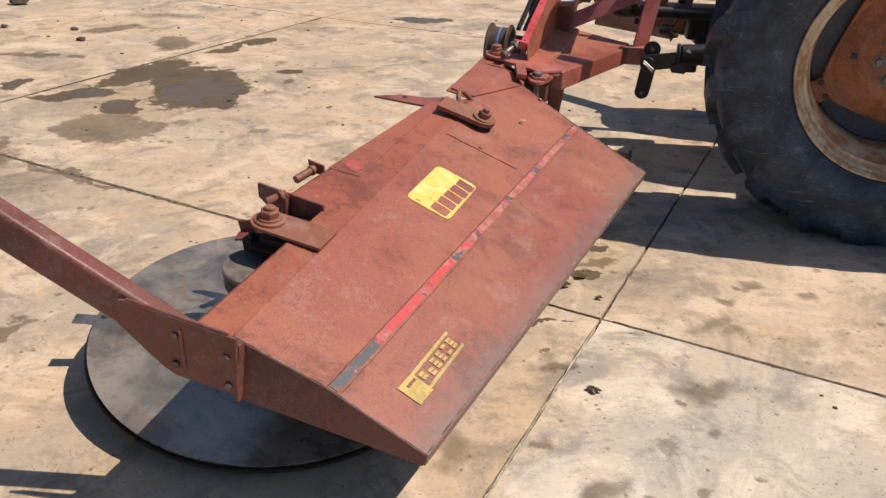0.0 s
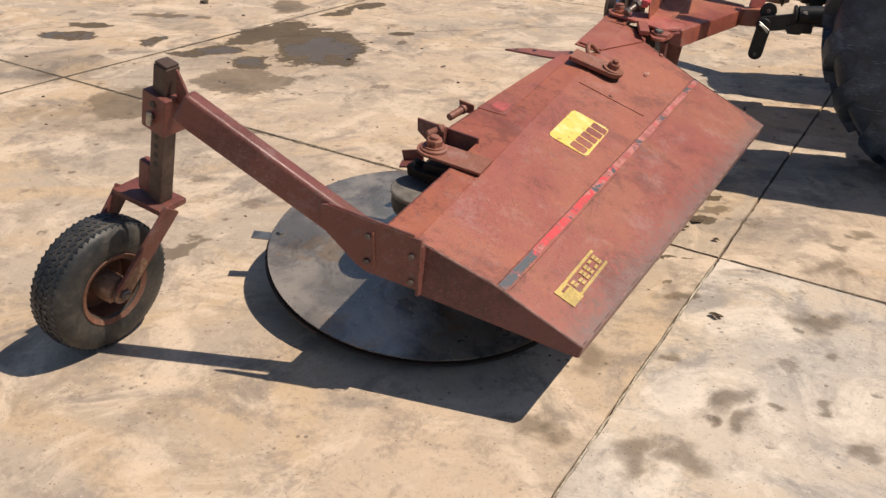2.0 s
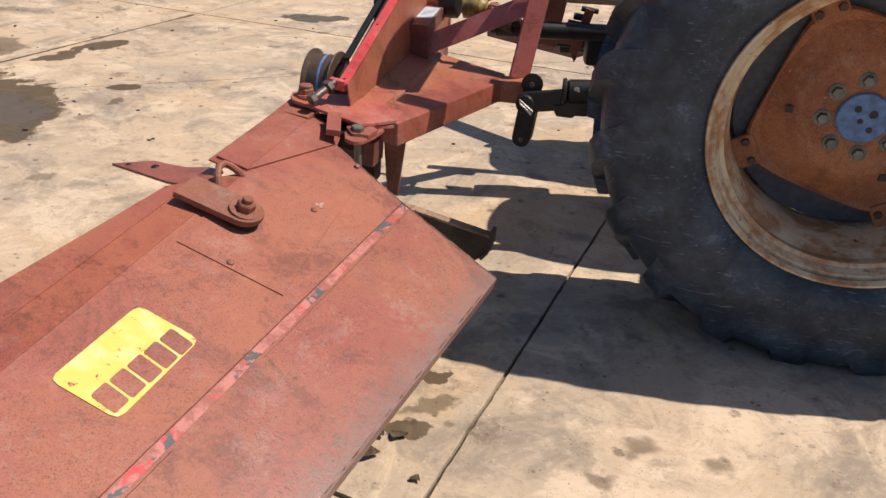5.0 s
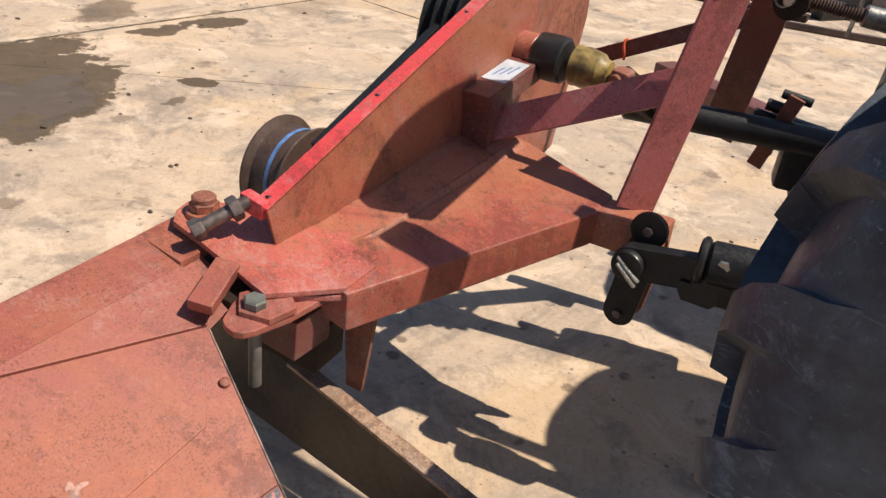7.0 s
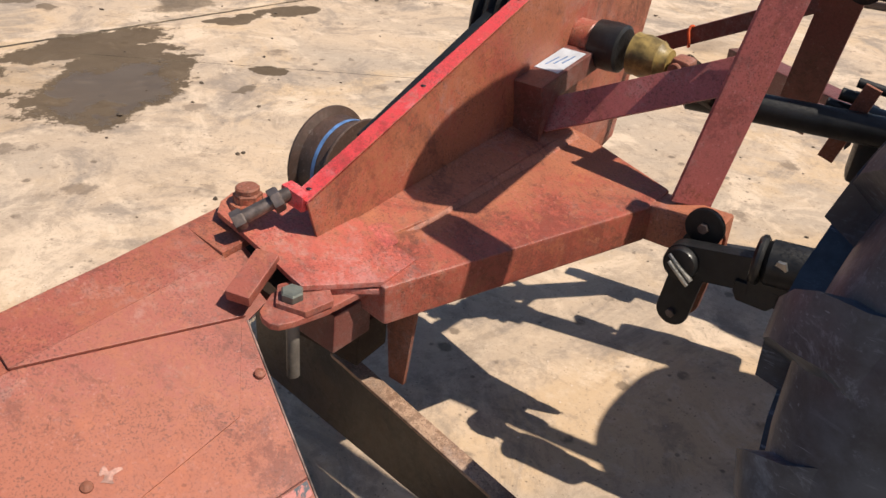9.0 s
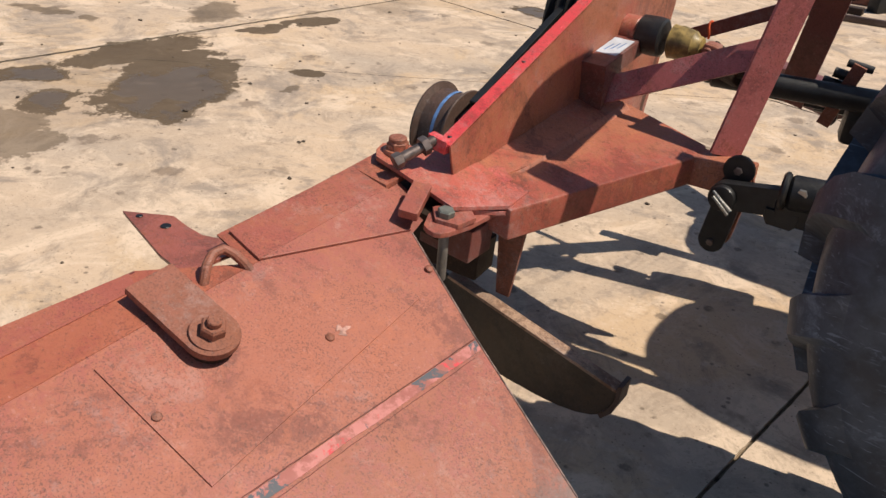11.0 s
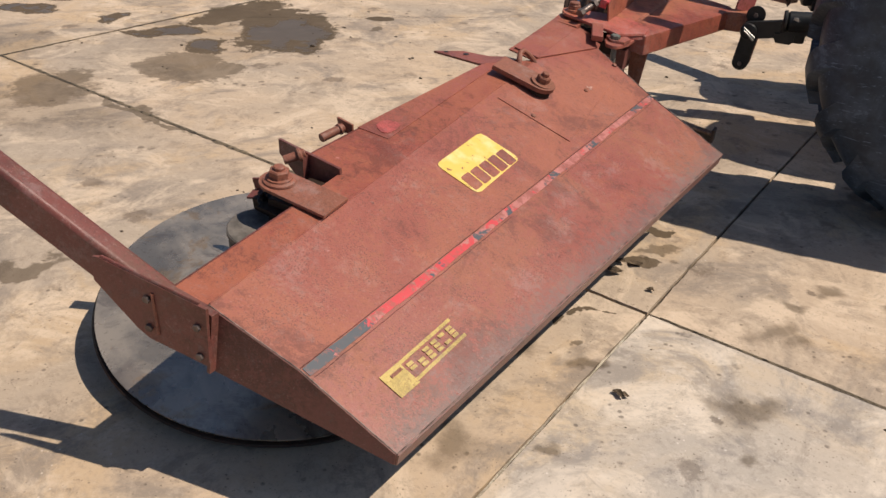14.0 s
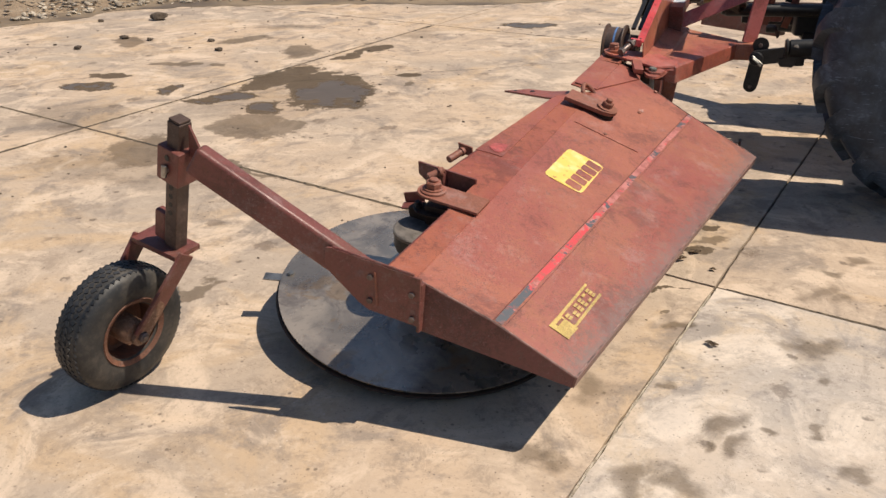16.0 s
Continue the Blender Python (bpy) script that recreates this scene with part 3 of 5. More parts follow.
# arm, post and caster
arm0, arm1 = hw(1.210, -1.610, 0.815), hw(1.382, -1.08, 0.435)
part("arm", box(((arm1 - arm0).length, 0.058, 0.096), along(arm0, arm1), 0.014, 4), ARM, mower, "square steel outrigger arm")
ptop = Vector((-1.760, 1.126, 0.909))
pbot = ptop - UP * 0.450 - E_W * 0.060 - Vector((0.015, 0.011, 0.0))
UPP = (ptop - pbot).normalized()
part("post", bar(ptop, pbot, 0.052, 0.052, E_S, 0.006), RUSTB, mower, "perforated square caster post")
part("post_cap", bar(ptop, ptop + UPP * 0.008, 0.046, 0.046, E_S, 0.003), RUSTB, mower)
ps = ptop - UPP * 0.145
part("sleeve", bar(ps + UPP * 0.06, ps - UPP * 0.06, 0.092, 0.088, E_S, 0.006), ARM, mower)
# holes are black discs that stand in for their dark insides
for k in range(4):
    c = ps - UPP * (0.085 + 0.032 * k) + E_W * 0.0
    part("adjuster_hole", rod(c - E_S * 0.0270, c - E_S * 0.0275, 0.009, 12), BLACK, mower)
part("sleeve_hole", rod(ps + UPP * 0.030 - E_S * 0.046, ps + UPP * 0.030 - E_S * 0.0475, 0.010, 14), BLACK, mower)
pin_at = ps - UPP * 0.012
part("lock_pin", merge(rod(pin_at - E_S * 0.058, pin_at - E_S * 0.03, 0.010, 12), rod(pin_at - E_S * 0.056 + UPP * 0.020, pin_at - E_S * 0.056 - UPP * 0.022, 0.009, 12)), STEEL, mower, "bright steel lock pin")
part("arm_web", prism([ptop + E_W * 0.036 - UPP * 0.01, ps + E_W * 0.045 + UPP * 0.03, ps + E_W * 0.125 + UPP * 0.005], E_S * 0.008, 0.001), ARM, mower)
part("clamp_block", bar(pbot - E_W * 0.058 + UPP * 0.02, pbot - E_W * 0.058 + UPP * 0.13, 0.05, 0.035, E_S, 0.008), ARM, mower)
axle = Vector((-2.0, 0.944, 0.222))
WA = (E_W * 0.985 + Vector((0, 0, -0.15))).normalized()
crown = pbot - UPP * 0.012
part("fork_crown", box((0.205, 0.11, 0.02), along(crown - WA * 0.150, crown + WA * 0.055, UPP), 0.003), ARM, mower)
cm = crown - WA * 0.045
for sgn in (-1, 1):
    a, b = cm + WA * 0.105 * sgn + Vector((0, -0.01, 0)), axle + WA * 0.092 * sgn
    part("fork_leg", bar(a, b, 0.014, 0.066, E_S, 0.004), ARM, mower)
    part("leg_end", capsule(b + (a - b) * 0.34 - WA * 0.0085, b - (a - b) * 0.03 - WA * 0.0085, 0.026, WA * 0.017), FLANGE, mower, "tan rusted end of the fork leg")
tyre_prof = [(0.100, -0.050), (0.118, -0.062), (0.165, -0.068), (0.198, -0.060), (0.212, -0.046), (0.217, -0.025), (0.219, 0), (0.217, 0.025), (0.212, 0.046), (0.198, 0.060), (0.165, 0.068), (0.118, 0.062), (0.100, 0.050)]
caster = part("caster_tyre", lathe(tyre_prof, axle, WA, 64, False), SMALL_TYRE, mower, "worn grey caster tyre with block tread")
blocks = []
q = WA.to_track_quat("Z", "Y").to_matrix()
for k in range(60):
    for row in range(5):
        y = -0.040 + 0.020 * row
        t = 2 * math.pi * (k + 0.5 * (row % 2)) / 60
        r = 0.2175 - 18 * y * y * 0.25
        m = Matrix.Translation(axle) @ q.to_4x4() @ Matrix.Rotation(t, 4, "Z") @ Matrix.Translation((r, 0, y)) @ Matrix.Rotation(0.5 * (-1) ** row, 4, "X")
        b = bmesh.new()
        bmesh.ops.create_cube(b, size=1, matrix=m @ Matrix.Diagonal((0.008, 0.0165, 0.013, 1)))
        blocks.append(b)
tagged(part("tread", merge(*blocks), TREAD, caster, smooth=False), kind="stuff")
part("caster_rim", merge(lathe([(0.104, 0.058), (0.120, 0.066), (0.122, 0.063), (0.114, 0.052), (0.102, 0.046), (0.098, -0.022), (0.088, -0.026), (0.040, -0.012), (0.036, 0.01)], axle, WA, 40, False), lathe([(0.098, -0.046), (0.113, -0.05), (0.118, -0.064)], axle, WA, 40, False)), CASTER_RUST, caster, "orange rusty pressed-steel rim")
part("caster_hub", lathe([(0.046, -0.022), (0.047, 0.040), (0.046, 0.056), (0.038, 0.070), (0.018, 0.078)], axle, WA, 28), FLANGE, caster, "orange rusted hub cap")
part("axle_pin", rod(axle - WA * 0.12, axle + WA * 0.118, 0.010, 12), BOLT, mower)
part("axle_nut", hexagon(axle + WA * 0.098, WA, 0.019, 0.016), BOLT, mower)

# near pivot bracket on the hood's back
nb_n = (UP + Vector((0, 0, 0.3))).normalized()
pa, pb_ = hw(1.845, -1.182, 0.558), hw(1.864, -0.997, 0.529)
xdir = (pb_ - pa).normalized()
ydir = nb_n.cross(xdir).normalized()
outl = [pa + 0.056 * (-xdir * math.cos(t) + ydir * math.sin(t)) for t in np.linspace(-math.pi / 2, math.pi / 2, 14)]
outl += [pb_ + ydir * 0.056, pb_ - ydir * 0.056]
part("pivot_plate", prism(outl, nb_n * 0.010, 0.002), RUST, mower, "rust-brown pivot plate")
part("boss", lathe([(0.046, 0), (0.045, 0.006), (0.040, 0.009), (0.034, 0.010)], pa + nb_n * 0.010, nb_n, 32), RUST, mower)
bolt(mower, pa + nb_n * 0.019, nb_n, 0.029, 0.022, 0.036, 0.010, RUST)
part("upright_bar", prism([hw(2.016, -1.350, 0.594), hw(2.000, -1.100, 0.570), hw(2.000, -1.100, 0.455), hw(2.010, -1.26, 0.480), hw(2.016, -1.350, 0.548)], E_S * 0.010, 0.0015), ARM, mower)
part("stop_pin", rod(hw(1.956, -1.272, 0.566), hw(2.004, -1.232, 0.584), 0.0135, 16), RUST, mower, "brown steel stop pin")
part("stop_collar", rod(hw(1.986, -1.246, 0.577), hw(1.996, -1.238, 0.581), 0.021, 18), RUST, mower)
part("edge_pin", rod(hw(2.135, -1.290, 0.573), hw(2.215, -1.268, 0.590), 0.0140, 14), RUST, mower)
part("edge_pin_collar", rod(hw(2.196, -1.273, 0.586), hw(2.206, -1.2705, 0.588), 0.018, 16), RUST, mower)
part("edge_pin_plate", prism([hw(2.218, -1.296, 0.616), hw(2.218, -1.235, 0.604), hw(2.218, -1.235, 0.570), hw(2.218, -1.290, 0.572)], E_S * 0.008, 0.001), RUST, mower)
# dark block added to stand in for shade below the pivot plate
part("pivot_shade_block", bar(hw(1.905, -1.205, 0.455), hw(1.905, -1.00, 0.455), 0.175, 0.13, (0, 0, 1), 0.006), SHADE_RUST, mower, "dark block added for the shade under the pivot")
part("link_arm", bar(hw(1.855, -1.275, 0.455), hw(1.855, -1.10, 0.470), 0.055, 0.09, UP, 0.008), SHADE_RUST, mower)
part("link_lever", merge(bar(hw(1.865, -1.325, 0.478), hw(1.890, -1.255, 0.485), 0.045, 0.007, UP, 0.0015), bar(hw(1.890, -1.330, 0.495), hw(1.912, -1.262, 0.505), 0.007, 0.05, UP, 0.0015)), ARM, mower, "small rusty angle bracket")
bolt(mower, hw(1.838, -1.235, 0.498), UP - E_S * 0.6, 0.015, 0.018, 0.022, 0.014, BLACK)

# far pivot bar, lifting handle and tow lug
fa, fb = top(2.966, -0.990) + N1 * 0.022, hw(2.945, -1.152, 0.642)
part("pivot_spacer", rod(fa - N1 * 0.022, fa, 0.045, 24), SHADE_RUST, mower)
xdir = (fb - fa).normalized()
ydir = N1.cross(xdir).normalized()
outl = [fa + 0.052 * (-xdir * math.cos(t) + ydir * math.sin(t)) for t in np.linspace(-math.pi / 2, math.pi / 2, 14)]
outl += [fb + ydir * 0.052, fb - ydir * 0.052]
part("pivot_bar", prism(outl, N1 * 0.018, 0.002), RUST, mower, "rust-brown pivot bar with round end")
bolt(mower, fa + N1 * 0.018, N1, 0.025, 0.022, 0.042, 0.014, RUST)
part("handle", sweep([hw(3.035, -1.110, 0.610), hw(3.042, -1.113, 0.630), hw(3.055, -1.122, 0.648), hw(3.075, -1.130, 0.661), hw(3.098, -1.130, 0.663), hw(3.115, -1.120, 0.651), hw(3.128, -1.105, 0.632), hw(3.136, -1.096, 0.612)], 0.0105), RUST, mower, "bent round-bar handle")
lug = [hw(3.100, -1.540, 0.588), hw(3.172, -1.440, 0.590), hw(3.166, -1.375, 0.592), hw(3.166, -1.315, 0.594), hw(3.190, -1.255, 0.598), hw(3.17, -1.19, 0.604), hw(3.04, -1.19, 0.602), hw(3.052, -1.30, 0.594)]
part("tow_lug", prism(lug, (0, 0, -0.009), 0.0015), HOOD, mower, "flat drilled lug")
# black discs on the lug take the place of shaded holes
for p, r in ((hw(3.130, -1.404, 0.5915), 0.012), (hw(3.113, -1.488, 0.5895), 0.008)):
    part("lug_hole", rod(p, p + Vector((0, 0, 0.0022)), r, 14), BLACK, mower)

patch = [back(2.312 + 0.040 * math.cos(t) * (1 + 0.14 * math.sin(3 * t)), -1.172 + 0.034 * math.sin(t) * (1 + 0.12 * math.cos(2 * t))) + N1 * 0.0032 for t in np.linspace(0, 2 * math.pi, 22)[:-1]]
part("paint_patch", prism(patch, N1 * 0.0006, 0), PATCH, mower, "fresh red paint patch", smooth=False)

# cover patch, rivets, stripe and decals
cover = [top(2.774, -1.045), top(2.818, -0.776), top(3.405, -0.868), top(3.50, -1.0), top(3.16, -1.09)]
part("cover_patch", prism([p + N1 * 0.0005 for p in cover], N1 * 0.003, 0.0008), HOOD, mower, "riveted sheet patch")
for s, w in ((2.812, -0.92), (3.168, -0.89), (3.474, -0.912)):
    p = top(s, w)
    part("rivet", lathe([(0.010, 0), (0.009, 0.0045), (0.005, 0.007), (0.001, 0.0078)], p + N1 * 0.0025, N1, 12), RUST, mower)


scuff = [top(3.200 + 0.013 * math.cos(t) * (1 + 0.7 * math.sin(3 * t + 1)), -0.890 + 0.010 * math.sin(t) * (1 + 0.5 * math.cos(4 * t))) + N1 * 0.0042 for t in np.linspace(0, 2 * math.pi, 22)[:-1]]
part("paint_scuff", prism(scuff, N1 * 0.0004, 0), SCUFF, mower, "pale scraped spot", smooth=False)


def stripe_mat():
    """Chipped: red in the middle of the near half, blue-black at the near end, mostly worn beyond."""
    m = Mat("chipped_red_stripe", 0.5)
    sep = m.n.new("ShaderNodeSeparateXYZ")
    m.l.new(m.pos, sep.inputs[0])
    y = sep.outputs["Y"]
    worn = m.mix(m.step(m.noise(20, 6, 0.7), 0.42, 0.56), (0.30, 0.090, 0.072), (0.45, 0.165, 0.145))
    n = m.math("ADD", m.noise(16, 7, 0.74), m.step(y, 1.95, 2.35, -0.05, 0.075))
    c = m.mix(m.step(n, 0.47, 0.52), (0.56, 0.045, 0.055), worn)
    x = m.math("ADD", m.noise(10.0, 6, 0.65, distort=0.6), m.step(y, 1.66, 1.50, 0.0, 0.16))
    c = m.mix(m.step(x, 0.558, 0.580), c, (0.068, 0.074, 0.088))
    c = m.mix(m.math("MULTIPLY", m.step(m.noise(45, 6, 0.75), 0.52, 0.62), 0.6), c, (0.26, 0.085, 0.062))
    return m.done(c, 0.55, m.bump(m.noise(60, 4), 0.3, 0.002))


STRIPE = stripe_mat()
part("weld_seam", sweep([top(s, bend(s)) for s in np.linspace(1.40, 2.0, 12)], 0.0025, 6), HOOD, mower)
yel = [(2.276, -0.962), (2.290, -0.815), (2.562, -0.828), (2.546, -0.974)]


def rounded(pts, r):
    out, n = [], len(pts)
    for i in range(n):
        p, a, b = Vector(pts[i]), Vector(pts[i - 1]), Vector(pts[(i + 1) % n])
        for t in (0, 0.5, 1):
            q0, q1 = p + (a - p).normalized() * r, p + (b - p).normalized() * r
            out.append((q0 * (1 - t) + q1 * t) * (0.5 if t == 0.5 else 1) + (p * 0.5 if t == 0.5 else Vector((0, 0))))
    return out


def decal_mat():
    m = Mat("worn_yellow_decal", 0.45)
    n = m.noise(38, 6, 0.7)
    c = m.mix(m.step(n, 0.60, 0.66), (0.74, 0.52, 0.11), (0.25, 0.09, 0.06))
    c = m.mix(m.step(m.noise(16, 4), 0.45, 0.7), c, (0.80, 0.62, 0.26), "MIX")
    return m.done(m.mix(m.step(m.noise(30, 5, 0.7), 0.63, 0.68), c, (0.25, 0.09, 0.06)), 0.5)


DECAL = decal_mat()
FADED = rusty("faded_yellow_decal", (0.50, 0.36, 0.10), (0.58, 0.42, 0.12), (0.22, 0.08, 0.055), amount=0.5, rough=0.5, dust=0.3)
decal = part("decal", prism([top(*p) + N1 * 0.0012 for p in rounded(yel, 0.02)], N1 * 0.001, 0), DECAL, mower, "worn yellow square decal", smooth=False)
# the maker's mark on it: plain brown shapes in the place of its letters
for i in range(5):
    s0 = 2.298 + i * 0.0505
    c = [(s0, -0.886), (s0 - 0.002, -0.827), (s0 + 0.042, -0.829), (s0 + 0.044, -0.888)]
    part("decal_mark", prism([top(*p) + N1 * 0.0024 for p in rounded(c, 0.006)], N1 * 0.0006, 0), HOOD, decal, smooth=False)


def low(s, w):
    """On the lower panel."""
    k = (s - 1.43) / 2.0
    a, b = fold_n.lerp(fold_f, k), front_n.lerp(front_f, k)
    wa, wb = a.dot(E_W), b.dot(E_W)
    return a.lerp(b, (w - wa) / (wb - wa))


N2 = (fold_f - fold_n).cross(front_n - fold_n).normalized()
N2 = N2 if N2.z > 0 else -N2
stripe = [low(s, -0.7335 + 0.0025 * noise.noise(Vector((s * 9, 2.0, 0)))) for s in np.linspace(1.436, 3.425, 60)] + [low(s, -0.7115 + 0.004 * noise.noise(Vector((s * 9, 7.0, 0)))) for s in np.linspace(3.425, 1.436, 60)]
part("stripe", prism([p + N2 * 0.0004 for p in stripe], N2 * 0.0012, 0), STRIPE, mower, "chipped red and blue-black weld stripe", smooth=False)
for w, a, b, r in ((-0.7365, 1.434, 3.43, 0.0013), (-0.704, 1.44, 2.30, 0.0011), (-0.704, 2.62, 3.40, 0.0008)):
    part("weld_seam", sweep([low(s, w + 0.0012 * noise.noise(Vector((s * 40, w, 0)))) for s in np.linspace(a, b, 90)], r, 6), ARM, mower)


def flat(name, pts, mat, parent, lift, thick=0.0008):
    return part(name, prism([low(*p) + N2 * lift for p in pts], N2 * thick, 0), mat, parent, smooth=False)


plate = flat("decal", [(1.552, -0.618), (1.552, -0.556), (1.622, -0.553), (1.622, -0.616)], FADED, mower, 0.002)
plate["label"] = "worn yellow strip decal with unreadable lettering"
for w0, w1 in ((-0.566, -0.558), (-0.616, -0.608)):
    flat("decal_bar", [(1.622, w0), (1.622, w1), (1.832, w1 + 0.002), (1.832, w0 + 0.002)], FADED, plate, 0.002)
for i in range(6):
    for j in range(3):
        s0, w0 = 1.632 + i * 0.033, -0.601 + j * 0.011
        if (i * 3 + j * 5) % 7 != 3:
            flat("decal_mark", [(s0, w0), (s0, w0 + 0.008), (s0 + 0.021, w0 + 0.009), (s0 + 0.021, w0 + 0.001)], FADED, plate, 0.002)
flat("decal_mark", [(1.575, -0.606), (1.575, -0.598), (1.615, -0.597), (1.615, -0.605)], RUST, plate, 0.0032)


# dark sheets added beneath the hood to cut light bounced onto the disc
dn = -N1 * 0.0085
part("shade_lining", prism([p + dn for p in (top(1.41, -0.965), top(1.44, -0.745), top(3.42, -0.745), top(3.50, -1.01), top(3.55, -1.04), top(3.55, -1.10))], dn * 0.2, 0), SHADE_RUST, mower, "dark sheet added under the hood to cut bounced light", smooth=False)
part("shade_lining", sheet(fold_n - N2 * 0.009 + E_S * 0.01, fold_f - N2 * 0.009, front_f - N2 * 0.009 - E_W * 0.01, front_n - N2 * 0.009 - E_W * 0.01 + E_S * 0.01, 4, 2, 0.002), SHADE_RUST, mower)
# dark beam added to keep the sky's reflection off the disc
part("shade_beam", bar(hw(1.50, -0.98, 0.315), hw(3.45, -0.98, 0.40), 0.16, 0.13, (0, 0, 1), 0.006), SHADE_RUST, mower, "dark beam added under the hood to block sky light")

# discs under the hood
def cutting_disc(c, axis, blade_angles, label):
    prof = [(0.555, -0.008), (0.566, -0.006), (0.567, 0.0), (0.45, 0.014), (0.30, 0.034), (0.16, 0.055), (0.13, 0.075), (0.095, 0.09), (0.085, 0.21), (0.10, 0.215), (0.10, 0.245), (0.05, 0.25)]
    d = part("cutting_disc", lathe(prof, c, axis, 96), DISC, mower, label)
    part("disc_rim", lathe([(0.550, -0.010), (0.572, -0.014), (0.577, -0.019), (0.572, -0.024), (0.50, -0.024)], c, axis, 96), SHADE_RUST, d, "dark lower wear ring")
    q = Vector(axis).to_track_quat("Z", "Y").to_matrix().to_4x4()
    for t in blade_angles:
        m = Matrix.Translation(c) @ q @ Matrix.Rotation(t, 4, "Z")
        part("blade", box((0.10, 0.045, 0.005), m @ Matrix.Translation((0.59, 0, -0.016)), 0.001), STEEL, d, "short bright steel blade")
        part("blade_bolt", hexagon((m @ Matrix.Translation((0.535, 0, 0.002))).translation, axis, 0.014, 0.012), STEEL, d)
    return d


AX = Vector((0.142, -0.078, 0.98)).normalized()
disc_c = Vector((-1.385, 1.844, 0.131))
cutting_disc(disc_c, AX, (2.6, 2.6 + math.pi), "large polished steel cutting disc with streaks")
drum_c = disc_c + Vector((0.020, -0.123, -0.008))
part("drum", lathe([(0.078, 0.25), (0.085, 0.27), (0.085, 0.312), (0.081, 0.318), (0.06, 0.318)], drum_c, AX, 48), BLACK, mower, "black spindle housing")
# shadow across this plate is put into its grey
part("drum_plate", lathe([(0.084, 0.313), (0.089, 0.315), (0.089, 0.326), (0.085, 0.329), (0.04, 0.330)], drum_c, AX, 48), PLATE, mower, "dusty grey round top plate, darkened for the shadow on it")

# ---- hitch frame ----
hitch = thing("hitch_frame", tw(-0.5, 4.2, 0.0), "faded red three-point hitch headstock with belt guard, on the tractor's links", "hitch frame")
# hinge plate and lower tab
hp = [tw(-0.831, 3.696, 0.704), tw(-0.854, 3.723, 0.708), tw(-0.864, 3.76, 0.710), tw(-0.851, 3.796, 0.708), tw(-0.81, 3.818, 0.700), tw(-0.70, 3.90, 0.680), tw(-0.512, 3.90, 0.646), tw(-0.508, 3.807, 0.642), tw(-0.560, 3.725, 0.651), tw(-0.589, 3.682, 0.656), tw(-0.625, 3.683, 0.664), tw(-0.665, 3.688, 0.671), tw(-0.752, 3.694, 0.688)]
part("hinge_plate", prism(hp, (0, 0, -0.012), 0.002), HINGE, hitch, "bent faded red hinge plate")
# dark block added to fill the shaded gap between hinge and hood
part("hinge_gap_block", bar(tw(-0.85, 3.72, 0.625), tw(-0.60, 3.72, 0.595), 0.13, 0.05, (0, 0, 1), 0.004), SHADE_RUST, hitch, "dark block added for the shade in the hinge gap")
part("hinge_shim", prism([tw(-0.585, 3.705, 0.640), tw(-0.512, 3.800, 0.626), tw(-0.512, 3.88, 0.630), tw(-0.60, 3.88, 0.645)], (0, 0, -0.012), 0.002), HINGE, hitch)
tab = [tw(-0.632, 3.650, 0.636), tw(-0.612, 3.606, 0.631), tw(-0.596, 3.598, 0.629), tw(-0.578, 3.598, 0.626), tw(-0.565, 3.608, 0.624), tw(-0.556, 3.630, 0.622), tw(-0.543, 3.697, 0.619), tw(-0.535, 3.80, 0.620), tw(-0.64, 3.80, 0.640)]
part("hinge_tab", prism(tab, (0, 0, -0.014), 0.003), HOOD, hitch)
part("hinge_pad", prism([tw(-0.632, 3.665, 0.648), tw(-0.60, 3.632, 0.640), tw(-0.550, 3.655, 0.633), tw(-0.538, 3.71, 0.636), tw(-0.60, 3.75, 0.646)], (0, 0, -0.014), 0.002), HOOD, hitch)
b2 = tw(-0.592, 3.663, 0.640)
bolt(hitch, b2, (0.1, 0, 1), 0.021, 0.016, None, 0.0, NUT)
part("hinge_bolt_shank", rod(b2, b2 + Vector((0.008, -0.01, -0.165)), 0.012, 14), PLATE, hitch)
hb = tw(-0.812, 3.755, 0.700)
part("hinge_boss", lathe([(0.034, 0), (0.036, 0.004), (0.034, 0.012), (0.026, 0.014), (0.026, 0.024)], hb, (0, 0, 1), 24), DECK, hitch)
part("hinge_pin_head", merge(hexagon(hb + Vector((0, 0, 0.012)), (0, 0, 1), 0.028, 0.020), lathe([(0.020, 0.030), (0.023, 0.032), (0.023, 0.040), (0.020, 0.043), (0.010, 0.044)], hb, (0, 0, 1), 24)), RUST, hitch)
adj0, adj1 = tw(-0.757, 3.690, 0.718), tw(-0.718, 3.780, 0.755)
part("adjuster_bolt", rod(adj0, adj1, 0.0135, 14), BOLT, hitch)
part("adjuster_head", hexagon(adj0 - (adj1 - adj0) * 0.12, adj1 - adj0, 0.020, 0.022), BOLT, hitch)
part("adjuster_nut", hexagon(adj0.lerp(adj1, 0.62), adj1 - adj0, 0.024, 0.020), BOLT, hitch)
part("adjuster_block", box((0.058, 0.026, 0.034), along(tw(-0.738, 3.785, 0.752), tw(-0.680, 3.785, 0.744), (0, 0, 1)), 0.003), RED, hitch)
part("hinge_bar", bar(tw(-0.682, 3.690, 0.674), tw(-0.645, 3.588, 0.648), 0.046, 0.024, UP, 0.003), HOOD, hitch)

red = [tw(-0.600 + 0.030 * math.cos(t) * (1 + 0.3 * math.sin(3 * t)), 3.885 + 0.055 * math.sin(t) * (1 + 0.25 * math.cos(2 * t + 1)), 0.0) for t in np.linspace(0, 2 * math.pi, 26)[:-1]]
